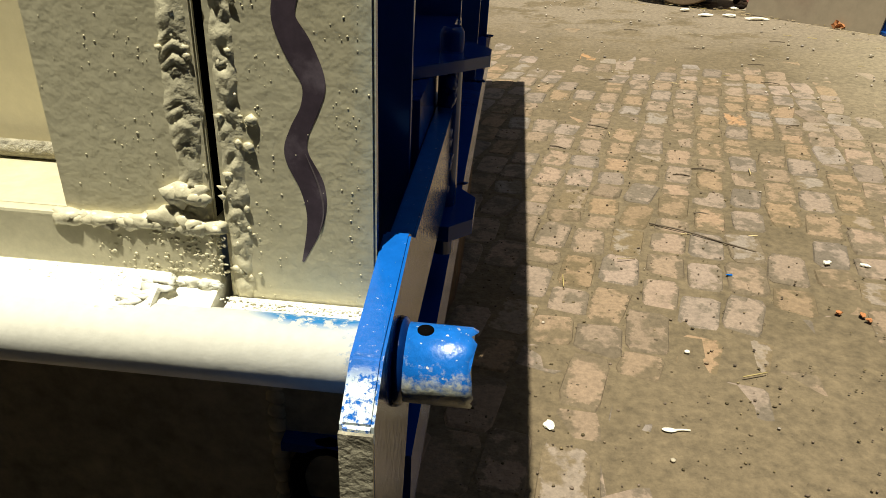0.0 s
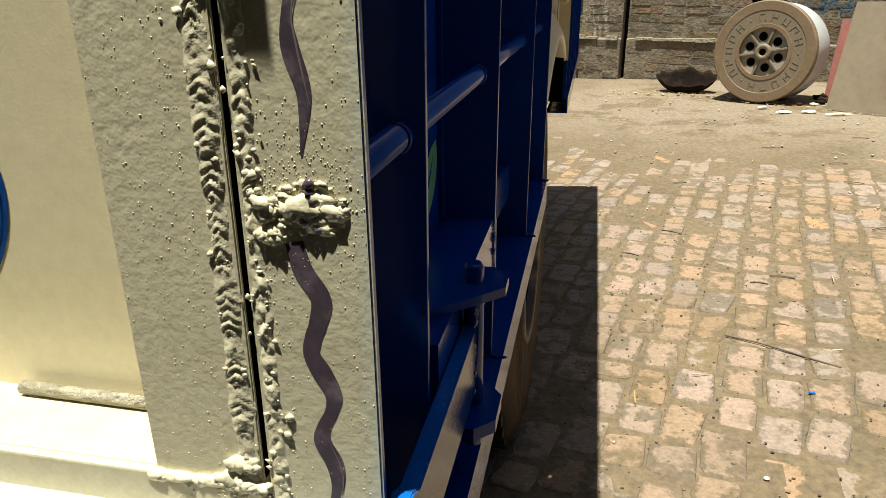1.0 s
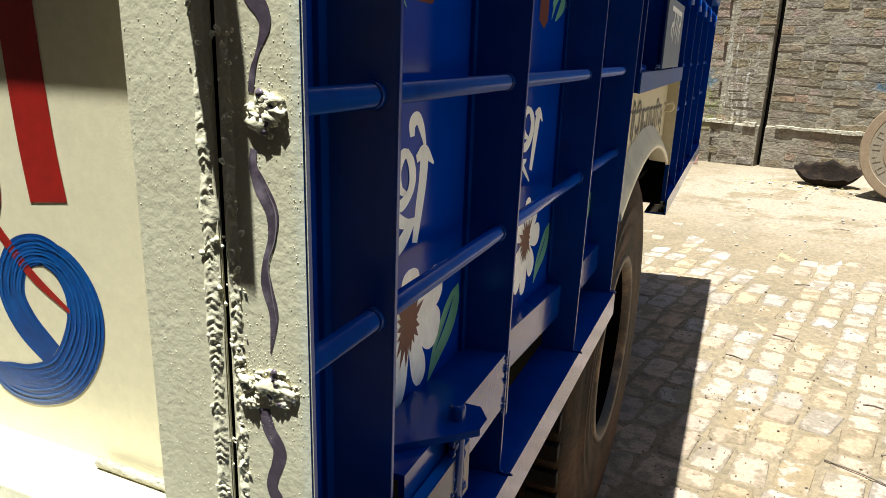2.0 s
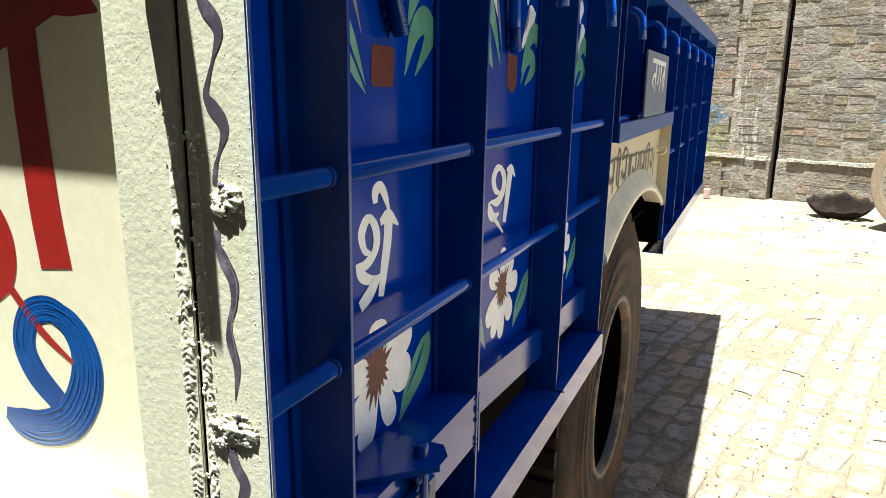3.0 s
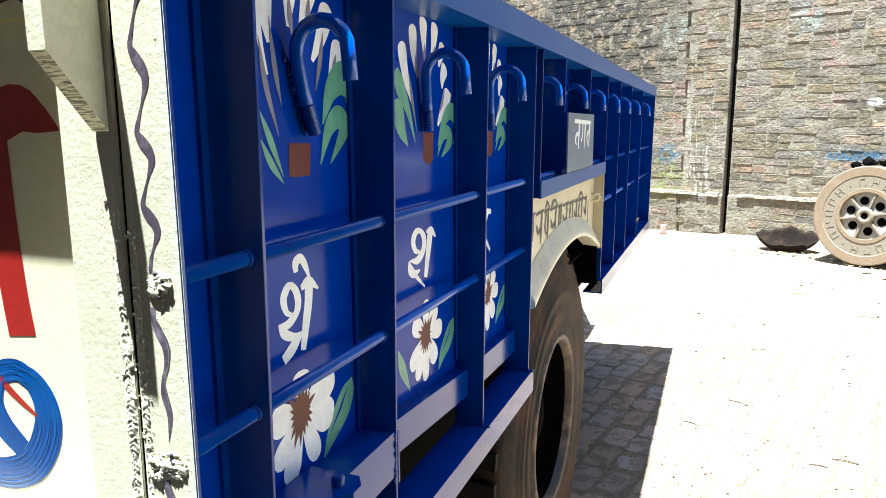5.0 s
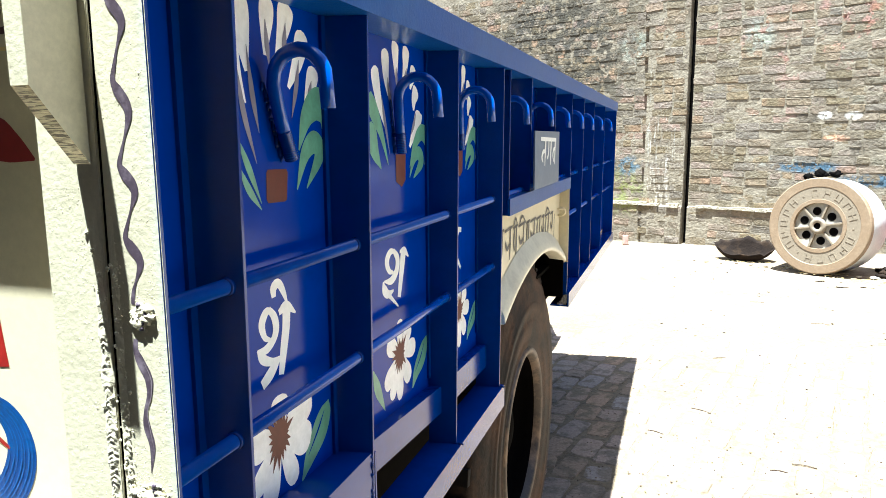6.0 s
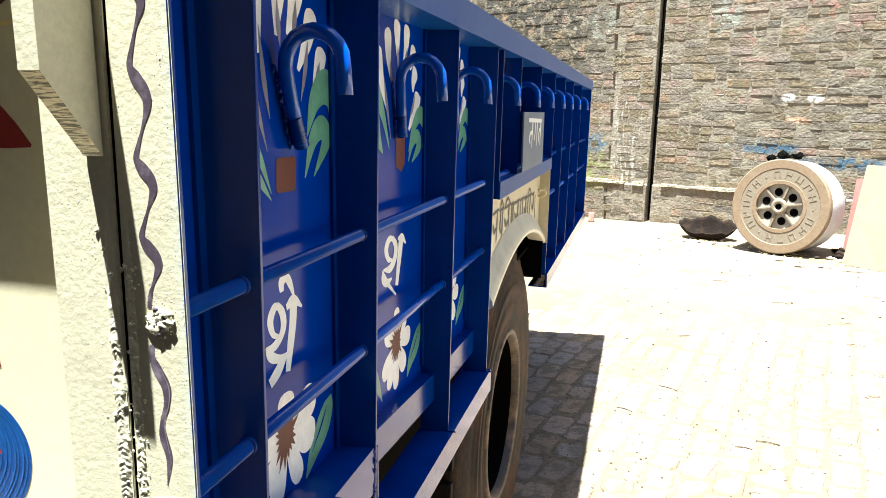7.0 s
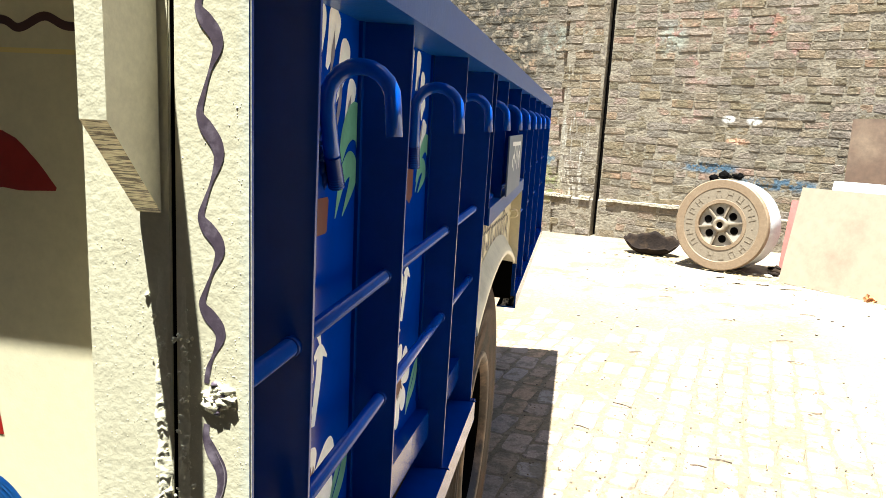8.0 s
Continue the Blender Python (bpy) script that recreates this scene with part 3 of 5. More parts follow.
# sign plate standing on the arch ledge
sign = part("sign_plate", boxes((0.024, 0.029, 1.475, 1.885, 1.392, 1.560), bevel=0.001), SIGN, trolley, "grey-blue sign plate with white brush writing")
bm = bmesh.new()
f = side_face(0.0302)
stroke(bm, f, [(1.555, 1.537), (1.815, 1.533)], [0.012, 0.012])
for u in (1.630, 1.725, 1.800):
    stroke(bm, f, [(u, 1.537), (u - 0.004, 1.505), (u - 0.010, 1.455)], [0.020, 0.019, 0.009])
stroke(bm, f, [(1.622, 1.500), (1.590, 1.498), (1.572, 1.482), (1.592, 1.468)], [0.010, 0.014, 0.016, 0.006])
stroke(bm, f, [(1.684, 1.535), (1.682, 1.505), (1.672, 1.484), (1.660, 1.478)], [0.014, 0.015, 0.013, 0.010])
stroke(bm, f, [(1.794, 1.506), (1.770, 1.502), (1.758, 1.484), (1.776, 1.462)], [0.010, 0.014, 0.016, 0.005])
part("lettering", bm, WHITE, sign)

# wheel arch: ledge, cream panel, rolled lip and dark inner guard
profile_bar("arch_ledge", [(PANEL_X, 1.386), (PANEL_X, 1.380), (0.008, 1.380), (0.008, 1.342), (0.014, 1.342), (0.014, 1.386)], 1.238, 2.268, BLUE_RAIL)
HUB = Vector((-0.19, 1.775, 0.512))
ARCH_MID, ARCH_TOP, ARCH_R = 1.74, 1.156, 1.28


def arch_z(y, out=0.0):
    """The height of the flat arch over the wheel, or of a line that runs that far outside it."""
    return ARCH_TOP - ARCH_R + math.sqrt((ARCH_R + out) ** 2 - (y - ARCH_MID) ** 2)


ARCH_Y = [1.238 + 1.028 * k / 32 for k in range(33)]
wheel_arch = part("wheel_arch", prism(bmesh.new(), [(y, arch_z(y, 0.03)) for y in ARCH_Y] + [(2.266, 1.342), (1.238, 1.342)], "x", -0.032, -0.028), CREAM_SMOOTH, trolley,
                  "cream wheel arch panel with dark lettering")
bm = bmesh.new()
rows = []
for y in ARCH_Y:
    rows.append([bm.verts.new((x, y, arch_z(y, r))) for r, x in ((0.004, -0.06), (0.0, -0.002), (0.004, 0.004), (0.016, 0.003), (0.034, -0.006), (0.052, -0.018), (0.068, -0.0265))])
for a, b in zip(rows, rows[1:]):
    for i in range(6):
        bm.faces.new((a[i], a[i + 1], b[i + 1], b[i])).smooth = True
part("arch_lip", bm, CREAM_LIP, wheel_arch)
part("end_plate", boxes((-0.05, 0.010, 2.262, 2.267, 1.045, 1.342)), CREAM_SMOOTH, wheel_arch)
bm = bmesh.new()
f = side_face(-0.0265)
u = 1.27
for k, w in enumerate((0.07, 0.09, 0.06, 0.10, 0.05, 0.09, 0.08, 0.05, 0.10, 0.06)):
    z = 1.288 - 0.003 * k
    stroke(bm, f, [(u, z), (u + w, z + 0.004)], [0.008, 0.008])
    stroke(bm, f, [(u + w * 0.75, z), (u + w * 0.70, z - 0.050), (u + w * 0.62, z - (0.088 if k % 3 else 0.070))], [0.013, 0.013, 0.006])
    if k % 2:
        stroke(bm, f, [(u + w * 0.10, z - 0.030), (u + w * 0.30, z - 0.052), (u + w * 0.72, z - 0.042)], [0.010, 0.014, 0.010])
    else:
        stroke(bm, f, [(u + w * 0.30, z - 0.004), (u + w * 0.15, z - 0.045), (u + w * 0.40, z - 0.070)], [0.010, 0.014, 0.008])
    if k in (2, 3, 8):
        stroke(bm, f, [(u + w * 0.1, z + 0.006), (u + w * 0.5, z + 0.026), (u + w * 0.9, z + 0.008)], [0.006, 0.009, 0.006])
    u += w + 0.010
part("lettering", bm, INK, wheel_arch)
part("slot", boxes((-0.0279, -0.0268, 2.138, 2.144, 1.143, 1.252)), INK, wheel_arch, "narrow dark slot in the cream panel")
part("hook_eye", tube(bmesh.new(), spline([(-0.026, 2.205, 1.262), (-0.006, 2.210, 1.266), (0.002, 2.215, 1.252), (-0.008, 2.218, 1.240), (-0.026, 2.220, 1.238)], 4), 0.005, 8), CREAM_SMOOTH, wheel_arch, "small cream wire eye")
# Guard and flap take the near black, so the wheel hollow's shade is painted.
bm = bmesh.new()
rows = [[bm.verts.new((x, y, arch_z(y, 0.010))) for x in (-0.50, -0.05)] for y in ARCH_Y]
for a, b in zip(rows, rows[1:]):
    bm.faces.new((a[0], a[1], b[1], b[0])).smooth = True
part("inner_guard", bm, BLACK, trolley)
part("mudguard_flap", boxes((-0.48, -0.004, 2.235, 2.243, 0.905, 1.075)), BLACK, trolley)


def wheel(parent, x_out, flip):
    """A truck wheel standing on the ground: tyre with lugs, rim, hub and nuts. x_out: the outer face; flip: 1 to the right, -1 to the left."""
    w = new("wheel")
    w.parent = parent
    c = (0, HUB.y, HUB.z)
    s = flip
    bm = bmesh.new()
    prof = [(0.0, 0.300), (0.004, 0.323), (0.001, 0.328), (0.006, 0.356), (0.010, 0.400), (0.006, 0.405), (0.012, 0.438), (0.014, 0.463), (0.009, 0.468), (0.011, 0.501), (0.007, 0.506), (0.006, 0.532), (-0.002, 0.551), (-0.014, 0.586), (-0.030, 0.605),
            (-0.20, 0.605), (-0.216, 0.586), (-0.228, 0.551), (-0.238, 0.463), (-0.232, 0.344), (-0.226, 0.300)]
    lathe(bm, [(x_out + s * (a - 0.012), r) for a, r in prof], 96, c)
    tyre = part("tyre", bm, RUBBER, w, "dusty worn truck tyre")
    for k in range(46):
        bm = bmesh.new()
        box(bm, x_out + min(s * -0.118, s * -0.034), x_out + max(s * -0.118, s * -0.034), -0.024, 0.024, 0.586, 0.618, bevel=0.003)
        box(bm, x_out + min(s * -0.24, s * -0.135), x_out + max(s * -0.24, s * -0.135), 0.014, 0.062, 0.586, 0.618, bevel=0.003)
        bmesh.ops.transform(bm, matrix=Matrix.Translation(c) @ Matrix.Rotation(2 * math.pi * k / 46, 4, "X"), verts=bm.verts[:])
        part("tread_lug", bm, TREAD, tyre)
    bm = bmesh.new()
    prof = [(-0.004, 0.306), (0.006, 0.302), (0.010, 0.292), (0.004, 0.281), (-0.02, 0.272), (-0.05, 0.262), (-0.075, 0.262), (-0.082, 0.25), (-0.13, 0.235),
            (-0.15, 0.20), (-0.155, 0.12), (-0.155, 0.02)]
    lathe(bm, [(x_out + s * (a - 0.012), r) for a, r in prof[:5]], 80, c)
    rim = part("rim", bm, RIM, w, "weathered steel rim with a black dish")
    # Dish, hub and nuts: the rim's inner shade is put into their colour.
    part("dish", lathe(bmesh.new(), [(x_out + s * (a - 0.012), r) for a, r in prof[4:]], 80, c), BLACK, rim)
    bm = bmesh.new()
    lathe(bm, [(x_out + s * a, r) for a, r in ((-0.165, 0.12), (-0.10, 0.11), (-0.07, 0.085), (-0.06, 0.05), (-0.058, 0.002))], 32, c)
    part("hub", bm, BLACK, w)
    for k in range(8):
        a = 2 * math.pi * k / 8
        p = (HUB.y + 0.14 * math.cos(a), HUB.z + 0.14 * math.sin(a))
        part("wheel_nut", tube(bmesh.new(), [(x_out - s * 0.165, *p), (x_out - s * 0.135, *p)], 0.014, 6), BLACK, rim)
    return w


wheel(trolley, -0.045, 1)
wheel(trolley, -1.80, -1)
part("axle", tube(bmesh.new(), [(-1.75, HUB.y, HUB.z), (-0.12, HUB.y, HUB.z)], 0.045, 16), BLACK, trolley)
part("axle_block", boxes((-1.40, -1.28, 1.66, 1.86, 0.50, 0.80)), BLACK, trolley)
part("axle_block", boxes((-0.64, -0.52, 1.66, 1.86, 0.50, 0.80)), BLACK, trolley)
part("drawbar", tube(bmesh.new(), [(-0.58, LENGTH + 0.5, 0.90), (-0.95, LENGTH + 1.7, 0.80)], 0.05, 8), BLACK, trolley)
part("drawbar", tube(bmesh.new(), [(-1.34, LENGTH + 0.5, 0.90), (-0.95, LENGTH + 1.7, 0.80)], 0.05, 8), BLACK, trolley)
part("parking_stand", tube(bmesh.new(), [(-0.95, LENGTH + 1.5, 0.82), (-0.95, LENGTH + 1.5, ground_z(-0.95, LENGTH + 1.5) + 0.004)], 0.04, 12), BLACK, trolley)

# ---------------------------------------------------------------- paintings on the side sheet
face = side_face(PANEL_X + 0.0002)
face_up = side_face(PANEL_X + 0.0006)
for bay, at in enumerate((0.250, 0.660, 1.010, 1.375)):
    k = 1.0 if bay < 3 else 0.9
    first = bay == 0

    def q(du, v):
        return at + du * k, v

    # upper spray: white plumes, grey and green blades, a red-brown block
    plumes = ((([(-0.031, 1.618), (-0.036, 1.650), (-0.039, 1.680), (-0.040, 1.698)], 0.036), ([(0.008, 1.640), (0.012, 1.668), (0.015, 1.690), (0.016, 1.704)], 0.031),
               ([(0.034, 1.643), (0.049, 1.672), (0.057, 1.694), (0.060, 1.704)], 0.036), ([(0.058, 1.605), (0.080, 1.636), (0.092, 1.662), (0.096, 1.674)], 0.033),
               ([(0.096, 1.572), (0.109, 1.600), (0.119, 1.622), (0.122, 1.632)], 0.030), ([(-0.036, 1.582), (-0.046, 1.612), (-0.051, 1.640), (-0.052, 1.656)], 0.013),
               ([(-0.066, 1.600), (-0.076, 1.640), (-0.084, 1.668), (-0.086, 1.680)], 0.026)) if first else
              (([(-0.049, 1.561), (-0.073, 1.603), (-0.085, 1.639), (-0.086, 1.652)], 0.031), ([(-0.033, 1.613), (-0.041, 1.643), (-0.044, 1.672), (-0.043, 1.684)], 0.031),
               ([(0.003, 1.642), (0.001, 1.672), (0.000, 1.694), (0.002, 1.702)], 0.031), ([(0.033, 1.640), (0.045, 1.668), (0.049, 1.690), (0.052, 1.699)], 0.031),
               ([(0.068, 1.630), (0.076, 1.646), (0.083, 1.660), (0.087, 1.668)], 0.029), ([(0.084, 1.592), (0.086, 1.610), (0.094, 1.624), (0.099, 1.630)], 0.031),
               ([(0.062, 1.525), (0.089, 1.558), (0.108, 1.580), (0.111, 1.588)], 0.036)))
    for line, w in plumes:
        (u1, v1), (u2, v2) = line[-2:]
        line = line + [(u2 + 0.45 * (u2 - u1), v2 + 0.45 * (v2 - v1))]
        part("painted_plume", stroke(bmesh.new(), face, [q(*p) for p in line], [w * 0.20, w * 0.72, w, w * 0.84, w * 0.25]), PETAL, side_panel, "white painted plume")
    spray = side_panel
    blades = (([(-0.020, 1.512), (-0.041, 1.571), (-0.051, 1.624)], [(-0.012, 1.548), (-0.022, 1.591), (-0.030, 1.648)], [(0.016, 1.628), (0.013, 1.652), (0.011, 1.682)],
               [(0.063, 1.568), (0.076, 1.606), (0.085, 1.642)], [(0.044, 1.636), (0.052, 1.660), (0.056, 1.684)], [(0.104, 1.575), (0.110, 1.600), (0.116, 1.618)]) if first else
              ([(-0.032, 1.513), (-0.051, 1.570), (-0.063, 1.612)], [(-0.015, 1.571), (-0.030, 1.614), (-0.036, 1.643)], [(0.003, 1.628), (0.003, 1.645), (0.003, 1.664)],
               [(0.041, 1.636), (0.044, 1.649), (0.051, 1.666)], [(0.066, 1.545), (0.082, 1.565), (0.096, 1.590)]))
    for line in blades:
        part("painted_blade", stroke(bmesh.new(), face_up, [q(*p) for p in line], [0.001, 0.010, 0.001]), GREY_STROKE, spray)
    leaves = ((([(0.077, 1.526), (0.100, 1.570), (0.131, 1.588), (0.153, 1.568), (0.146, 1.526)], [0.002, 0.030, 0.046, 0.036, 0.002]),
               ([(0.069, 1.475), (0.092, 1.520), (0.117, 1.536), (0.131, 1.519), (0.094, 1.475)], [0.002, 0.022, 0.032, 0.026, 0.002]),
               ([(-0.014, 1.464), (-0.037, 1.508), (-0.057, 1.545)], [0.001, 0.011, 0.001]), ([(-0.014, 1.456), (-0.038, 1.482), (-0.057, 1.512)], [0.001, 0.011, 0.001])) if first else
              (([(-0.039, 1.496), (-0.066, 1.548), (-0.098, 1.589), (-0.112, 1.612)], [0.002, 0.018, 0.034, 0.018]), ([(-0.069, 1.490), (-0.093, 1.519), (-0.107, 1.548), (-0.113, 1.566)], [0.002, 0.030, 0.042, 0.018]),
               ([(0.060, 1.487), (0.088, 1.530), (0.125, 1.552), (0.158, 1.530), (0.140, 1.489)], [0.002, 0.020, 0.032, 0.030, 0.003]),
               ([(0.059, 1.469), (0.080, 1.501), (0.106, 1.513), (0.119, 1.495), (0.079, 1.467)], [0.002, 0.018, 0.026, 0.026, 0.003])))
    for line, wid in leaves:
        part("painted_leaf", stroke(bmesh.new(), face_up, [q(*p) for p in line], wid), LEAF, spray)
    bm = bmesh.new()
    patch(bm, face_up, [q(-0.006, 1.513), q(0.040, 1.512), q(0.038, 1.466), q(0.020, 1.454), q(-0.007, 1.465)] if not first else [q(0.002, 1.504), q(0.044, 1.503), q(0.047, 1.499), q(0.043, 1.464), q(0.038, 1.462), q(0.001, 1.463), q(-0.003, 1.467), q(-0.001, 1.500)])
    part("painted_block", bm, RUST_PAINT, spray)
    if bay == 3:
        continue
    # flower at the foot of the sheet
    heart = ((0.252, 1.159), (0.659, 1.146), (1.022, 1.140))[bay]
    bm = bmesh.new()
    petals = (((86, 0.056, 0.034), (18, 0.086, 0.040), (-24, 0.084, 0.040), (-67, 0.086, 0.027), (-111, 0.092, 0.031), (-139, 0.080, 0.028), (172, 0.066, 0.036)) if first else
              ((89, 0.066, 0.026), (40, 0.068, 0.030), (-4, 0.078, 0.031), (-54, 0.080, 0.031), (-92, 0.088, 0.026), (-120, 0.086, 0.026), (-148, 0.083, 0.030), (148, 0.068, 0.032)))
    for ang, ln, w in petals:
        a = radians(ang)
        d = (math.cos(a), math.sin(a))
        stroke(bm, face, [(heart[0] + d[0] * r * ln, heart[1] + d[1] * r * ln) for r in (0.10, 0.40, 0.72, 0.92, 1.0)], [w * 0.40, w * 0.90, w * 1.22, w * 0.95, w * 0.35], steps=6)
    flower = part("painted_flower", bm, PETAL, side_panel, "white painted flower with a brown heart")
    bm = bmesh.new()
    for ang in range(0, 360, 20):
        a, ln = radians(ang), random.uniform(0.018, 0.040)
        stroke(bm, face_up, [heart, (heart[0] + 0.5 * ln * math.cos(a), heart[1] + 0.55 * ln * math.sin(a)), (heart[0] + ln * math.cos(a), heart[1] + 1.2 * ln * math.sin(a))], [0.016, 0.010, 0.0008])
    part("flower_heart", bm, RUST_PAINT, flower)
    line = ((0.050, -0.087), (0.074, -0.060), (0.103, -0.034), (0.122, -0.012), (0.131, 0.002)) if first else ((0.060, -0.088), (0.080, -0.062), (0.110, -0.040), (0.130, -0.018), (0.139, -0.003))
    part("painted_leaf", stroke(bmesh.new(), face, [(heart[0] + a, heart[1] + b) for a, b in line], [0.003, 0.030, 0.044, 0.032, 0.002]), LEAF, flower)
    part("leaf_vein", stroke(bmesh.new(), side_face(PANEL_X + 0.0008), [(heart[0] + a - 0.006, heart[1] + b + 0.003) for a, b in line[1:4]], [0.001, 0.004, 0.001]), BLUE_SHEET, flower)
    if not first:
        part("painted_leaf", stroke(bmesh.new(), face, [(heart[0] - 0.072, heart[1] - 0.083), (heart[0] - 0.102, heart[1] - 0.032), (heart[0] - 0.118, heart[1] + 0.005)], [0.002, 0.024, 0.003]), LEAF, flower)

# brush letters
bm = bmesh.new()
stroke(bm, face, [(0.253, 1.344), (0.253, 1.356), (0.264, 1.360), (0.274, 1.349), (0.283, 1.330)], [0.009, 0.014, 0.012, 0.011, 0.004])
stroke(bm, face_up, [(0.262, 1.322), (0.280, 1.327), (0.302, 1.313)], [0.008, 0.014, 0.003])
stroke(bm, face, [(0.281, 1.326), (0.278, 1.300), (0.271, 1.274), (0.262, 1.240)], [0.019, 0.018, 0.017, 0.012])
stroke(bm, face, [(0.248, 1.329), (0.234, 1.329), (0.224, 1.316), (0.229, 1.299), (0.241, 1.292)], [0.005, 0.012, 0.014, 0.009, 0.005])
stroke(bm, face_up, [(0.240, 1.332), (0.251, 1.319), (0.254, 1.304), (0.247, 1.291), (0.230, 1.283), (0.213, 1.286)], [0.008, 0.013, 0.014, 0.012, 0.012, 0.003])
stroke(bm, face, [(0.212, 1.287), (0.222, 1.273), (0.244, 1.263), (0.270, 1.263)], [0.003, 0.013, 0.010, 0.005])
stroke(bm, face_up, [(0.256, 1.263), (0.238, 1.250), (0.218, 1.240)], [0.010, 0.017, 0.014])
part("painted_letter", bm, WHITE, side_panel, "white brush letter")
bm = bmesh.new()
stroke(bm, face, [(0.645, 1.341), (0.622, 1.343), (0.607, 1.329), (0.616, 1.311), (0.635, 1.304)], [0.006, 0.013, 0.018, 0.012, 0.005])
stroke(bm, face_up, [(0.636, 1.344), (0.653, 1.326), (0.648, 1.305), (0.624, 1.292), (0.592, 1.296)], [0.009, 0.018, 0.018, 0.015, 0.003])
stroke(bm, face, [(0.589, 1.296), (0.594, 1.281), (0.610, 1.270), (0.634, 1.272)], [0.004, 0.019, 0.015, 0.004])
stroke(bm, face_up, [(0.612, 1.268), (0.654, 1.238)], [0.010, 0.004])
stroke(bm, face, [(0.684, 1.339), (0.674, 1.305), (0.659, 1.254)], [0.024, 0.022, 0.015])
stroke(bm, face_up, [(0.664, 1.337), (0.686, 1.337), (0.706, 1.322)], [0.005, 0.013, 0.004])
part("painted_letter", bm, WHITE, side_panel, "white brush letter")
bm = bmesh.new()
stroke(bm, face, [(0.955, 1.343), (1.040, 1.330)], [0.012, 0.012])
stroke(bm, face, [(1.020, 1.334), (0.990, 1.300), (0.975, 1.285), (1.010, 1.262), (1.035, 1.240)], [0.013, 0.013, 0.016, 0.012, 0.008])
part("painted_letter", bm, WHITE, side_panel, "white brush letter")

# ---------------------------------------------------------------- rear corner and tailgate
def gap_x(z):
    """The middle of the dark gap between tailgate and post, which drifts to the right as it climbs."""
    return -0.0652 + 0.0118 * (z - 1.05)


def slanted_plate(x_low, x_high, inner_low, inner_high, y0, y1, z0, z1, bevel):
    bm = prism(bmesh.new(), [(inner_low, z0), (x_low, z0), (x_high, z1), (inner_high, z1)], "y", y0, y1)
    bmesh.ops.bevel(bm, geom=bm.edges[:], offset=bevel, segments=2, affect="EDGES")
    return bm


bm = slanted_plate(0.0, 0.0, gap_x(1.016) + 0.0018, gap_x(1.705) + 0.0018, 0.0, 0.006, 1.016, 1.705, 0.0012)
bm.normal_update()
for fc in bm.faces:
    fc.material_index = 1 if fc.normal.x > 0.6 else 0
corner_post = part("corner_post", bm, (CREAM_POST, BLUE), trolley,
                   "cream corner post with a painted purple vine and rough welds")
# Inner leg in near black: the gap's shade is put into its colour.
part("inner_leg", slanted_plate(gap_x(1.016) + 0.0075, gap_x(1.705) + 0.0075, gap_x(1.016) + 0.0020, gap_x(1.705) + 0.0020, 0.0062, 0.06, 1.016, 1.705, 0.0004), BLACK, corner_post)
rnd = random.Random(4)
# welds beside the gap: one of close ripples, one of lumps
def weld_seam(bm, x, y, z0, z1, half, high, chevron, rough, lumps, fade=0.1):
    """A raised weld along z: rows of close ripples that sag in the middle, with lumps of spilt metal."""
    rows, step, across = [], 0.0011, 10
    n = int((z1 - z0) / step)
    for i in range(n + 1):
        z = z0 + i * step
        end = min(1.0, (z1 - z) / fade, (z - z0) / 0.008 + 0.2)
        wide = half * (0.80 + 0.35 * noise.noise(Vector((x * 90, 0, z * 45)))) * (0.55 + 0.45 * end)
        row = []
        for k in range(across + 1):
            u = 2 * k / across - 1
            arch_ = max(0.0, 1 - abs(u) ** 2.2)
            ripple = chevron * (0.35 + 1.1 * noise.noise(Vector((2, 5 + x * 30, z * 70)))) * math.sin((z - 0.0062 * (1 - abs(u)) + 0.0016 * noise.noise(Vector((u, 3, z * 160)))) * 2 * math.pi / 0.0050)
            bumps = rough * noise.noise(Vector((u * 1.6, 7 + x * 50, z * 210))) + lumps * max(0.0, noise.noise(Vector((u * 0.9, 21 + x * 60, z * 95))) - 0.05)
            out = arch_ * end * (high * (0.60 + 0.60 * ripple) + bumps)
            row.append(bm.verts.new((x + 0.0118 * (z - z0) + u * wide + 0.0012 * noise.noise(Vector((u, x * 40, z * 120))), y + 0.0004 - max(out, -0.0002) - 0.0006 * arch_, z)))
        rows.append(row)
    for a, b in zip(rows, rows[1:]):
        for k in range(across):
            bm.faces.new((a[k], a[k + 1], b[k + 1], b[k])).smooth = True
    return bm


part("weld_bead", weld_seam(bmesh.new(), -0.0752, 0.0, 1.030, 1.480, 0.0080, 0.0018, 1.0, 0.0007, 0.0014), WELD, trolley, "rippled weld seam painted over in cream")
part("weld_bead", weld_seam(bmesh.new(), -0.0572, 0.0, 1.018, 1.475, 0.0064, 0.0011, 0.8, 0.0012, 0.0022), WELD, corner_post, "lumpy weld seam painted over in cream")["kind"] = "stuff"
for seam_x, owner, count in ((-0.0752, trolley, 70), (-0.0572, corner_post, 130)):
    bm = bmesh.new()
    for k in range(count):
        z = rnd.uniform(1.03, 1.46)
        s = rnd.choice((0.0008, 0.0011, 0.0015, 0.0022))
        lump(bm, (seam_x + 0.0118 * (z - 1.03) + rnd.gauss(0, 0.0042), -0.0008, z), (s * 1.1, s * 0.42, s), 0.5, 1, rnd)
    part("weld_drop", bm, WELD, owner)["kind"] = "stuff"
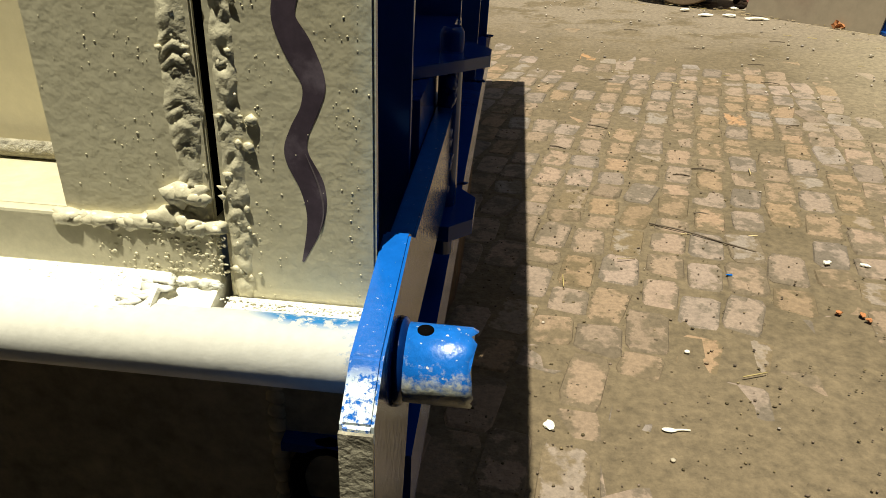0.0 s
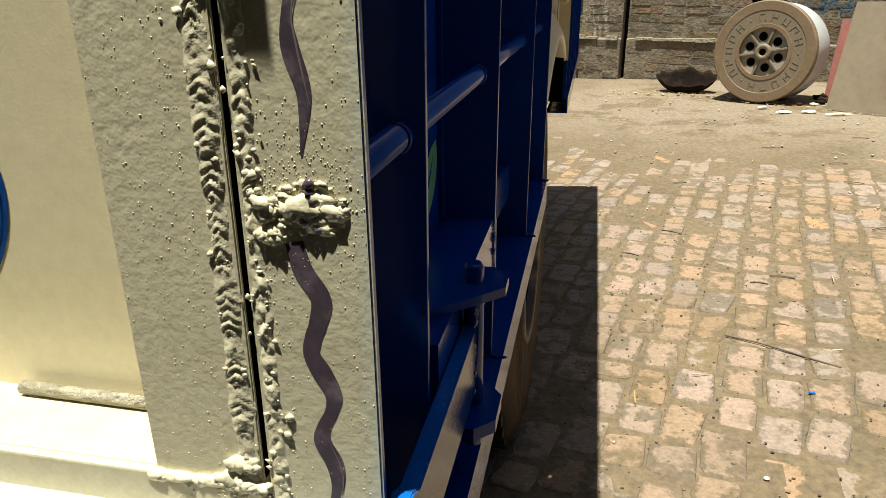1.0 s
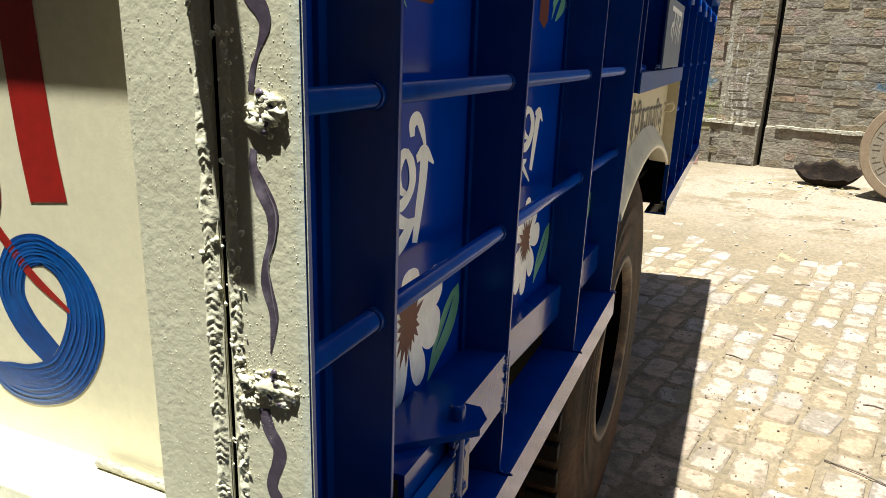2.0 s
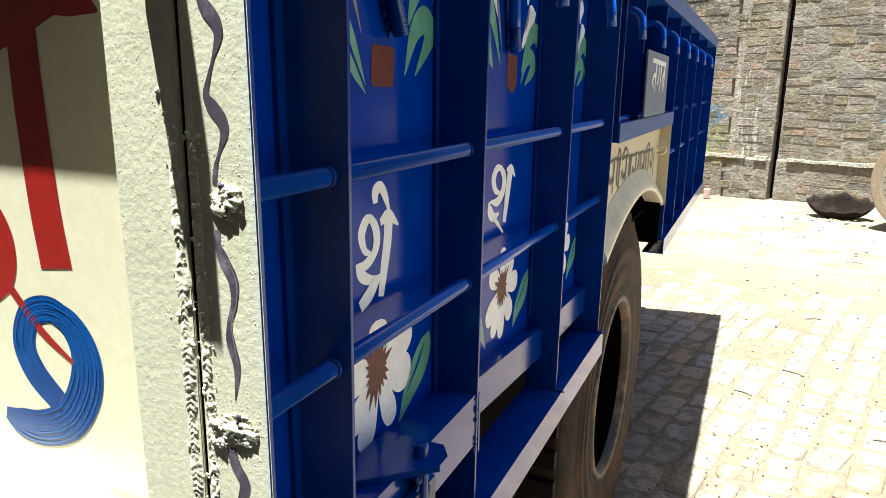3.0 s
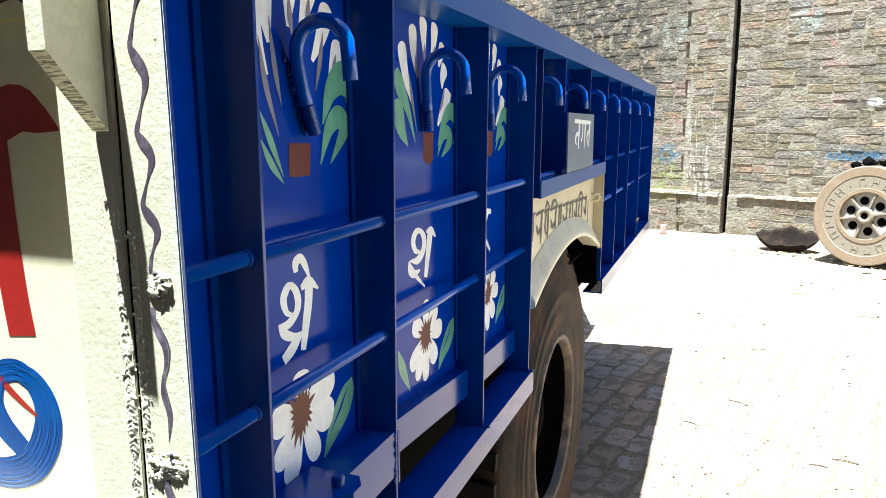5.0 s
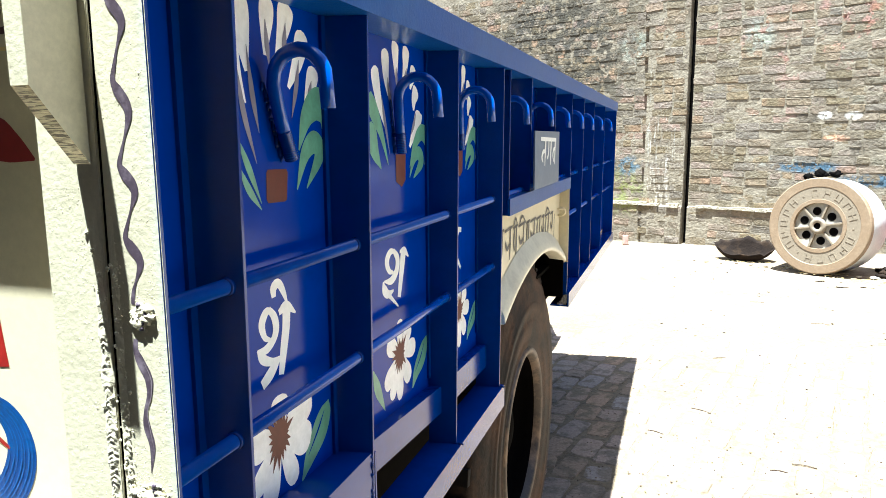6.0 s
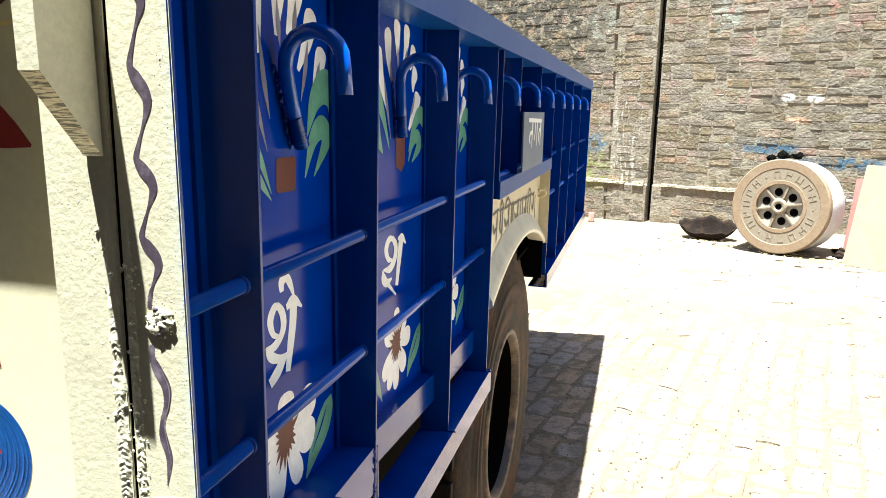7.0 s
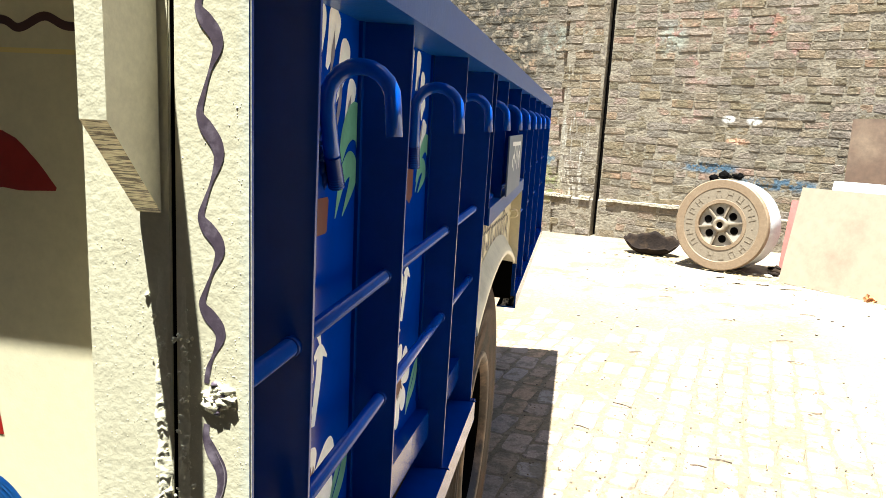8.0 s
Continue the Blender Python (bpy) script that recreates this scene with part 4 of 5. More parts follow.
# plug welds on the post
for cz, cx, wide in ((1.212, -0.0275, 1.0), (1.384, -0.0250, 0.72)):
    bm = bmesh.new()
    for k in range(46):
        a, r = rnd.random() * 2 * math.pi, math.sqrt(rnd.random())
        s = rnd.uniform(0.0038, 0.0062) if k < 12 else rnd.uniform(0.0012, 0.0030)
        r *= 0.75 if k < 12 else 1.1
        lump(bm, (cx + 0.0160 * wide * r * math.cos(a), -0.0006, cz + 0.0115 * r * math.sin(a)), (s * rnd.uniform(0.9, 1.5), s * rnd.uniform(0.30, 0.48), s * rnd.uniform(0.65, 1.0)), 0.5, 2, rnd)
    if cz < 1.3:
        for k in range(16):
            s = rnd.uniform(0.0015, 0.0038)
            lump(bm, (-0.0535 + 0.013 * rnd.random(), -0.0006, 1.196 + 0.020 * rnd.random()), (s * 1.2, s * 0.6, s), 0.5, 2, rnd)
    plug = part("plug_weld", bm, WELD, corner_post, "knobbly weld lump flecked with purple paint")
    plug["kind"] = "stuff"
    bm = bmesh.new()
    for k in range(6):
        lump(bm, (cx + 0.010 * (rnd.random() - 0.5), -0.0014, cz - 0.009 + 0.0042 * k), (0.0032, 0.0012, 0.0028), 0.4, 1, rnd)
    part("paint_fleck", bm, VINE, plug)["kind"] = "stuff"
# weld spatter on post and tailgate frame
bm = bmesh.new()
for k in range(1250):
    near = rnd.random()
    if near < 0.52:
        x, z = -0.027 + rnd.gauss(0, 0.013), rnd.choice((1.214, 1.214, 1.386)) + rnd.gauss(0.004, 0.016)
    elif near < 0.72:
        x, z = -0.0500 + abs(rnd.gauss(0, 0.006)), rnd.uniform(1.02, 1.45)
    elif near < 0.88:
        x, z = -0.006 - abs(rnd.gauss(0, 0.006)), rnd.uniform(1.02, 1.60)
    else:
        x, z = rnd.uniform(-0.052, -0.002), rnd.uniform(1.03, 1.62)
    x = min(max(x, -0.053), -0.002)
    s = rnd.choice((0.0002, 0.0002, 0.0003, 0.0003, 0.0004, 0.0005)) * (2.2 if k % 70 == 0 else 1.0)
    lump(bm, (x, -0.0001, z), (s, s * 0.38, s), 0.15, 1, rnd)
part("weld_spatter", bm, WELD, corner_post)["kind"] = "stuff"
# painted vine
bm = bmesh.new()
f = rear_face(-0.00012)
stroke(bm, f, [(-0.0310, 1.040), (-0.0262, 1.054), (-0.0243, 1.064), (-0.0256, 1.075), (-0.0308, 1.087), (-0.0295, 1.096), (-0.0248, 1.106), (-0.0230, 1.116), (-0.0280, 1.128), (-0.0325, 1.138),
               (-0.0310, 1.147), (-0.0280, 1.155), (-0.0255, 1.168), (-0.0330, 1.182), (-0.0362, 1.196)],
       [0.0008, 0.0052, 0.0082, 0.0103, 0.0098, 0.0076, 0.0070, 0.0092, 0.0110, 0.0090, 0.0086, 0.0090, 0.0106, 0.0104, 0.0090])
stroke(bm, f, [(-0.0290, 1.236), (-0.0255, 1.262), (-0.0298, 1.281), (-0.0300, 1.296), (-0.0245, 1.312), (-0.0240, 1.328), (-0.0315, 1.343), (-0.0358, 1.354), (-0.0350, 1.364)],
       [0.0008, 0.0066, 0.0084, 0.0042, 0.0058, 0.0094, 0.0098, 0.0060, 0.0045])
turns = []
for k, z in enumerate((1.418, 1.480, 1.544, 1.620)):
    pitch = (0.062, 0.064, 0.076, 0.066)[k]
    turns += [((-0.0292, z), 0.0022), ((-0.0238, z + 0.21 * pitch), 0.0068), ((-0.0250, z + 0.35 * pitch), 0.0098), ((-0.0322, z + 0.49 * pitch), 0.0104), ((-0.0372, z + 0.62 * pitch), 0.0056), ((-0.0340, z + 0.80 * pitch), 0.0032)]
stroke(bm, f, [(-0.0350, 1.396), (-0.0330, 1.408)] + [p for p, w in turns], [0.0040, 0.0038] + [w for p, w in turns])
streaks = (bmesh.new(), bmesh.new())
f_up = rear_face(-0.0005)
stroke(streaks[0], f_up, [(-0.0232, 1.258), (-0.0268, 1.281), (-0.0278, 1.296), (-0.0222, 1.312), (-0.0212, 1.328), (-0.0280, 1.343)], [0.0003, 0.0009, 0.0006, 0.0008, 0.0010, 0.0003])
stroke(streaks[1], f_up, [(-0.0235, 1.054), (-0.0212, 1.064), (-0.0226, 1.075), (-0.0272, 1.088)], [0.0003, 0.0006, 0.0007, 0.0003])
part("painted_vine", bm, VINE, corner_post, "wavy purple painted vine")
for streak in streaks:
    part("dry_brush_streak", streak, VINE_PALE, corner_post)

tailgate = part("tailgate", boxes((-1.84, -0.072, 0.060, 0.063, 1.052, 1.70)), CREAM_SMOOTH, trolley, "cream tailgate with large red and blue painted letters")
part("frame_plate", slanted_plate(gap_x(1.052) - 0.0018, gap_x(1.70) - 0.0018, -0.131, -0.129, 0.0, 0.003, 1.052, 1.70, 0.0008), CREAM, tailgate)
# Near-black leg on the tailgate side paints the depth of the gap dark too.
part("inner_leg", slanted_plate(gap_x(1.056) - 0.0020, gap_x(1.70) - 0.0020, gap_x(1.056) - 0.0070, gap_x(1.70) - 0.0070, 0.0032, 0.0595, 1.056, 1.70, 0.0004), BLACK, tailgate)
part("outer_leg", slanted_plate(-0.127, -0.125, -0.131, -0.129, 0.0032, 0.0595, 1.056, 1.70, 0.0004), CREAM, tailgate)
part("bottom_angle", boxes((-1.84, -0.0665, -0.003, 0.003, 1.0249, 1.0555), (-1.84, -0.0665, 0.003, 0.066, 1.0495, 1.0555), bevel=0.0015), CREAM, tailgate)
part("top_angle", boxes((-1.84, -0.0675, 0.0025, 0.060, 1.700, 1.712)), CREAM, tailgate)
bm = prism(bmesh.new(), [(-0.056, 1.584), (-0.002, 1.520), (-0.002, 1.720), (-0.056, 1.720)], "x", -0.0865, -0.0672)
bm.faces.ensure_lookup_table()
for fc in bm.faces:
    n = fc.normal
    if n.z < -0.3 and n.y < -0.3:
        fc.material_index = 1
part("stiffener_bar", bm, (CREAM, BARE), tailgate, "thick cream bar with a slanting ground steel end")
bm = bmesh.new()
for k in range(34):
    x = -0.1310 + 0.0640 * k / 33
    s = 0.0034 + 0.0022 * noise.noise(Vector((x * 190, 9, 0)))
    lump(bm, (x, -0.0012, 1.0530 + 0.0030 * noise.noise(Vector((x * 120, 1, 0)))), (s * 1.5, s * 0.85, s * 0.85), 0.35, 2, rnd)
for k in range(7):
    lump(bm, (-0.088 + 0.020 * rnd.random(), -0.0012, 1.050 + 0.020 * rnd.random()), (rnd.uniform(0.004, 0.008), 0.0032, rnd.uniform(0.003, 0.0055)), 0.4, 2, rnd)
for k in range(160):
    s = rnd.choice((0.0003, 0.0004, 0.0006, 0.0009))
    lump(bm, (-0.125 + 0.062 * math.sqrt(rnd.random()), -0.0030 - 0.0002, 1.0320 + 0.018 * rnd.random() ** 2), (s * 1.3, s * 0.45, s), 0.5, 1, rnd)
for f_ in bm.faces:
    f_.smooth = True
part("weld_bead", bm, WELD, tailgate)["kind"] = "stuff"
bm = bmesh.new()
for k in range(420):
    s = rnd.choice((0.0002, 0.0002, 0.0003, 0.0003, 0.0004, 0.0005)) * (2.2 if k % 50 == 0 else 1.0)
    x = rnd.uniform(-0.129, -0.084) if rnd.random() < 0.6 else -0.085 - abs(rnd.gauss(0, 0.006))
    lump(bm, (x, -0.0001, rnd.uniform(1.06, 1.50)), (s, s * 0.38, s), 0.15, 1, rnd)
part("weld_spatter", bm, WELD, tailgate)["kind"] = "stuff"
bm = tube(bmesh.new(), [(-0.262, 0.051, 1.0605), (-0.150, 0.050, 1.0600)], 0.0045, 8)
part("stub_wire", bm, RAW, tailgate)

# letters on the tailgate
f, f2, f3 = rear_face(0.05985), rear_face(0.05955), rear_face(0.05925)


def bristles(bm, points, widths, count, seed):
    """Thin streaks that a coarse brush leaves along a stroke."""
    r = random.Random(seed)
    rows = spline([(*p, w) for p, w in zip(points, widths)], 6)
    for k in range(count):
        side = (k + r.uniform(0.2, 0.8)) / count - 0.5
        a = r.randrange(0, max(1, len(rows) // 3))
        b = r.randrange(len(rows) * 2 // 3, len(rows))
        line = []
        for i in range(a, b):
            p, n_ = rows[max(i - 1, 0)], rows[min(i + 1, len(rows) - 1)]
            d = Vector((n_[0] - p[0], n_[1] - p[1])).normalized()
            line.append((rows[i][0] - d.y * side * rows[i][2] * 0.86, rows[i][1] + d.x * side * rows[i][2] * 0.86))
        line = line[::3]
        if len(line) > 2:
            stroke(bm, f3, line, [0.0004] + [r.uniform(0.0008, 0.0024) for q_ in line[1:-1]] + [0.0003], steps=3)
    return bm


bm = bmesh.new()
stroke(bm, f, [(-0.6416, 1.4487), (-0.4332, 1.4955), (-0.3291, 1.5216), (-0.2666, 1.5435), (-0.2333, 1.5341), (-0.2041, 1.5216)], [0.05, 0.054, 0.054, 0.052, 0.034, 0.003], steps=4)
stroke(bm, f2, [(-0.3020, 1.5164), (-0.3030, 1.4403), (-0.2999, 1.3508), (-0.2937, 1.2914)], [0.040, 0.042, 0.043, 0.044], steps=4)
stroke(bm, f2, [(-0.3655, 1.5757), (-0.3447, 1.5580), (-0.3291, 1.5424)], [0.008, 0.010, 0.012], steps=4)
stroke(bm, f2, [(-0.4645, 1.3341), (-0.4291, 1.3508), (-0.3957, 1.3487), (-0.3739, 1.3174), (-0.3770, 1.2799), (-0.4041, 1.2570), (-0.4384, 1.2612), (-0.4645, 1.2820)], [0.028, 0.030, 0.034, 0.042, 0.040, 0.030, 0.026, 0.020])
stroke(bm, f2, [(-0.3760, 1.2737), (-0.3301, 1.2258), (-0.2843, 1.1956)], [0.010, 0.010, 0.004])
part("painted_letter", bm, RED, tailgate, "large red painted letter")
bm = bmesh.new()
loop = [(-0.2791, 1.2216), (-0.2895, 1.2403), (-0.3135, 1.2476), (-0.3437, 1.2362), (-0.3572, 1.2039), (-0.3447, 1.1747), (-0.3145, 1.1487)], [0.018, 0.024, 0.028, 0.031, 0.035, 0.035, 0.030]
tail = [(-0.3187, 1.2487), (-0.2853, 1.2372), (-0.2676, 1.2081), (-0.2728, 1.1716), (-0.2999, 1.1331), (-0.3405, 1.1143), (-0.3760, 1.1122), (-0.4020, 1.1195)], [0.020, 0.032, 0.041, 0.044, 0.042, 0.041, 0.036, 0.015]
stem = [(-0.4374, 1.2664), (-0.4457, 1.1883), (-0.4624, 1.0841)], [0.026, 0.030, 0.016]
stroke(bm, f, *loop)
stroke(bm, f2, *tail)
stroke(bm, f, *stem, steps=4)
part("painted_letter", bm, LETTER_BLUE, tailgate, "large blue painted letter")
bm = bmesh.new()
for k, way in enumerate((loop, tail, stem)):
    bristles(bm, *way, 7, 30 + k)
part("brush_streak", bm, LETTER_STREAK, tailgate, "lighter blue brush streaks")
bm = bmesh.new()
vine = [(-0.70, 1.036), (-0.60, 1.031), (-0.52, 1.037), (-0.455, 1.030), (-0.415, 1.036), (-0.380, 1.030), (-0.350, 1.033), (-0.320, 1.030), (-0.285, 1.027)]
stroke(bm, rear_face(-0.0032), vine, [0.006, 0.010, 0.006, 0.010, 0.006, 0.010, 0.005, 0.009, 0.001])
part("painted_vine", bm, VINE, tailgate, "wavy purple vine along the bottom angle")
bm = bmesh.new()
stroke(bm, f, [(-0.4254, 1.6543), (-0.3681, 1.6606), (-0.3109, 1.6481), (-0.2505, 1.6564), (-0.2307, 1.6502), (-0.2068, 1.6595), (-0.1859, 1.6523), (-0.1547, 1.6543)], [0.007] * 8)
part("painted_scroll", bm, DARK_RED, tailgate)
bm = bmesh.new()
stroke(bm, f, [(-1.5705, 1.6325), (-0.1547, 1.6325)], [0.004, 0.004], steps=2)
part("painted_line", bm, OCHRE, tailgate)

# hinge pipe, sill and bracket under the tailgate
hinge_pipe = part("hinge_pipe", tube(bmesh.new(), [(-1.86, -0.020, 1.0085), (0.0, -0.020, 1.0085)], 0.0152, 24), CREAM_PIPE, trolley, "round cream hinge pipe along the rear sill")
part("rear_sill", prism(bmesh.new(), [(-0.024, 1.004), (-0.024, 1.0215), (-0.015, 1.0265), (-0.0035, 1.0312), (0.07, 1.0312), (0.07, 1.004)], "x", -1.86, -0.0905), CREAM_PALE, trolley)
bm = prism(bmesh.new(), [(-0.022, 1.004), (-0.022, 1.0205), (-0.012, 1.0235), (-0.0035, 1.0262), (0.07, 1.0262), (0.07, 1.004)], "x", -0.092, gap_x(1.02) - 0.0016)
prism(bm, [(-0.020, 1.004), (-0.020, 1.0185), (-0.0008, 1.0200), (-0.0008, 1.004)], "x", gap_x(1.02) + 0.0016, -0.001)
part("rear_sill", bm, CREAM_PALE, trolley)
bm = bmesh.new()
for k in range(420):
    s = rnd.choice((0.0003, 0.0004, 0.0005, 0.0007))
    x = -0.004 - abs(rnd.gauss(0, 0.055))
    y = -0.004 - abs(rnd.gauss(0, 0.007))
    top = 1.0312 if x < -0.0905 else (1.0262 if x < -0.067 else 1.0218)
    lump(bm, (x, y, top - 0.42 * (-0.0035 - y)), (s * 1.2, s, s * 0.7), 0.3, 1, rnd)
for k in range(44):
    s, far = rnd.uniform(0.0012, 0.0034), k / 44
    lump(bm, (-0.0905 - 0.003 * rnd.random() - 0.014 * far ** 2 + 0.002 * math.sin(k), -0.0035 - 0.017 * far, 1.0300 - 0.0078 * far), (s * 1.6, s, s * 0.5), 0.55, 2, rnd)
for k in range(40):
    s = rnd.uniform(0.0008, 0.0026)
    lump(bm, (rnd.uniform(-0.090, -0.068), -0.0030 - 0.0015 * rnd.random(), 1.0262 + 0.002 * rnd.random()), (s * 1.6, s * 0.8, s * 0.8), 0.5, 2, rnd)
part("paint_crust", bm, CREAM_PALE, trolley, "crumbs of dried paint on the sill")["kind"] = "stuff"
part("rear_beam", boxes((-1.86, -0.002, 0.040, 0.052, 0.78, 1.004)), CREAM_SHADED, trolley, "cream rear cross beam with its shade put into the colour")
bm = bmesh.new()
for k in range(16):
    lump(bm, (-0.064, 0.0395, 0.83 + 0.010 * k), (0.006, 0.0035, 0.007), 0.2, 1, rnd)
part("weld_bead", bm, CREAM_SHADED, trolley)["kind"] = "stuff"
bm = bmesh.new()
tube(bm, [(-0.034 + 0.020 * math.cos(a), 0.034, 0.872 + 0.030 * math.sin(a)) for a in (2 * math.pi * k / 24 for k in range(25))], 0.005, 8)
part("rubber_ring", bm, BLACK, trolley)
bm = prism(bmesh.new(), [(-0.073, 0.90), (-0.073, 1.021), (-0.054, 1.036), (0.014, 1.050), (0.028, 1.042), (0.262, 1.042), (0.262, 0.982), (0.03, 0.982), (0.0, 0.90)], "x", 0.0005, 0.0125)
bmesh.ops.bevel(bm, geom=bm.edges[:], offset=0.0012, segments=2, affect="EDGES")
bm.normal_update()
# Outward faces take the darkened blue that paints their shade.
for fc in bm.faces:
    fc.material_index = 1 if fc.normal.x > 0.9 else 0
hinge_bracket = part("hinge_bracket", bm, (BLUE_BAR, BLUE_SHADED), trolley, "thick blue hinge bracket with chipped torch-cut edges")
bm = boxes((0.0005, 0.0125, -0.0745, -0.0728, 0.90, 1.0185))
part("cut_edge", bm, RAW, hinge_bracket)
bm = bmesh.new()
# Ring in the darkened blue, standing for the shaded gap behind the pin.
lathe(bm, [(0.0126, 0.0160), (0.0126, 0.0188), (0.0150, 0.0182), (0.0165, 0.0163)], 24, (0, -0.020, 1.0088), "x")
part("weld_collar", bm, BLUE_SHADED, hinge_bracket)
bm = tube(bmesh.new(), [(0.0126, -0.020, 1.0088), (0.041, -0.020, 1.0088), (0.0435, -0.020, 1.0088)], [0.0164, 0.0164, 0.0152], 24)
for v in bm.verts:
    if v.co.x > 0.040:
        v.co.x += 0.0035 * noise.noise(v.co * 180)
pin_end = part("hinge_pin_end", bm, BLUE_PIN, hinge_bracket, "stub of blue pipe with paint worn to cream")
# Black plug on the pin: the hole's shade is painted, nothing is bored.
bm = lathe(bmesh.new(), [(1.0255, 0.0001), (1.0255, 0.0034), (1.0225, 0.0034)], 18, (0.0235, -0.020, 0), "z")
part("pin_hole", bm, BLACK, pin_end)

# ---------------------------------------------------------------- things by the wall
def cast_wheel():
    t = thing("cast_iron_wheel", "large tan cast-iron wheel with raised lettering and a pale drum", "wheel")
    base = Matrix.Translation((1.83, 7.62, 0.60)) @ Matrix.Rotation(radians(-31), 4, "Z") @ Matrix.Rotation(radians(-4), 4, "X")

    def put(name, bm, mat, label=""):
        bmesh.ops.transform(bm, matrix=base, verts=bm.verts[:])
        return part(name, bm, mat, t, label)

    # along y, the face looks to -y
    bm = lathe(bmesh.new(), [(0.02, 0.405), (-0.012, 0.408), (-0.020, 0.416), (-0.020, 0.500), (-0.012, 0.510), (0.05, 0.512), (0.05, 0.405)], 72, axis="y", smooth=False)
    put("outer_rim", bm, IRON)
    put("face_plate", lathe(bmesh.new(), [(0.03, 0.276), (-0.0155, 0.278), (-0.0155, 0.412)], 64, axis="y", smooth=False), IRON_FACE)
    put("wheel_dish", lathe(bmesh.new(), [(0.020, 0.002), (0.020, 0.262)], 64, axis="y"), DISH)
    put("inner_ring", lathe(bmesh.new(), [(0.022, 0.240), (-0.021, 0.245), (-0.021, 0.282), (-0.012, 0.286)], 64, axis="y", smooth=False), IRON)
    put("hub", lathe(bmesh.new(), [(0.0, 0.085), (-0.03, 0.080), (-0.034, 0.062), (-0.034, 0.036), (0.03, 0.034)], 32, axis="y"), IRON_FACE)
    # Bore and holes are black discs: their shaded depth is painted, not cut.
    put("bore", lathe(bmesh.new(), [(-0.020, 0.0005), (-0.020, 0.038)], 24, axis="y"), BLACK)
    for k in range(6):
        a = radians(60 * k + 12)
        bm = boxes((0.070, 0.243, -0.012, 0.022, -0.011, 0.011), bevel=0.004)
        bmesh.ops.transform(bm, matrix=Matrix.Rotation(-a, 4, "Y"), verts=bm.verts[:])
        put("spoke", bm, IRON_FACE)
        b = a + radians(30)
        c = (0.158 * math.cos(b), 0, 0.158 * math.sin(b))
        put("hole", lathe(bmesh.new(), [(0.017, 0.0005), (0.017, 0.044)], 20, c, "y"), BLACK)
    # raised writing, as plain bars round the face
    for k in range(18):
        a = radians(100 - 20 * k)
        if k % 6 == 5:
            bm = boxes((-0.008, 0.008, -0.0195, -0.014, 0.335, 0.355), bevel=0.003)
        else:
            bm = boxes((-0.030, -0.022, -0.0195, -0.014, 0.312, 0.386), (-0.022, 0.022, -0.0195, -0.014, 0.378 - 0.030 * (k % 3), 0.386 - 0.030 * (k % 3)),
                       (0.022, 0.030, -0.0195, -0.014, 0.312 + 0.03 * (k % 2), 0.386))
        bmesh.ops.transform(bm, matrix=Matrix.Rotation(math.pi / 2 - a, 4, "Y"), verts=bm.verts[:])
        put("raised_bar", bm, IRON_FACE)
    put("drum", lathe(bmesh.new(), [(0.05, 0.505), (0.46, 0.505), (0.47, 0.49), (0.47, 0.10)], 64, axis="y"), LIME, "pale painted drum behind the wheel face")
    return t


cast_wheel()
t = thing("scrap_heap", "small dark scraps lying on top of the drum", "scrap")
bm = bmesh.new()
for k in range(22):
    x = rnd.gauss(1.90, 0.085)
    lump(bm, (x, 7.80 + 0.10 * rnd.random(), 1.125 + 0.025 * rnd.random() - 0.9 * (x - 1.92) ** 2), (rnd.uniform(0.02, 0.05), 0.03, rnd.uniform(0.012, 0.045)), 0.7, 1, rnd)
part("scraps", bm, BLACK, t)

t = thing("rubble", "dark broken lumps of rubble lying beside the drum", "rubble")
bm = bmesh.new()
for k in range(26):
    x, y = 2.40 + 0.22 * rnd.random(), 7.46 + 0.40 * rnd.random()
    s = rnd.uniform(0.02, 0.05)
    lump(bm, (x, y, ground_z(x, y) + s * 0.5), (s, s, s * 0.7), 0.5, 1, rnd)
part("lumps", bm, RUST, t)["kind"] = "stuff"

# a rusty curved shell of scrap steel
t = thing("scrap_shell", "rusty dented steel shell lying against the wall", "scrap")
bm = bmesh.new()
rows = []
c = Vector((1.20, 8.44, 0))
for j in range(8):
    v = j / 7
    row = []
    for i in range(40):
        a = 2 * math.pi * i / 40
        r = (0.30 + 0.70 * v ** 0.6) * (1 + 0.05 * noise.noise(Vector((math.cos(a) * 2, math.sin(a) * 2, v))))
        x, y = c.x + 0.33 * r * math.cos(a), c.y - 0.33 * 0.36 * r * math.cos(a) + 0.17 * r * math.sin(a)
        z = ground_z(x, y) + 0.010 + 0.165 * v ** 1.3 * (1 + 0.30 * v * noise.noise(Vector((math.cos(a) * 3, math.sin(a) * 3, 5)))) + 0.08 * v * math.sin(a)
        row.append(bm.verts.new((x, y, z)))
    rows.append(row)
bm.faces.new(rows[0])
for p_, q_ in zip(rows, rows[1:]):
    for i in range(40):
        k = (i + 1) % 40
        bm.faces.new((p_[i], p_[k], q_[k], q_[i])).smooth = True
ob = part("shell", bm, RUST, t)
md = ob.modifiers.new("thick", "SOLIDIFY")
md.thickness = 0.010


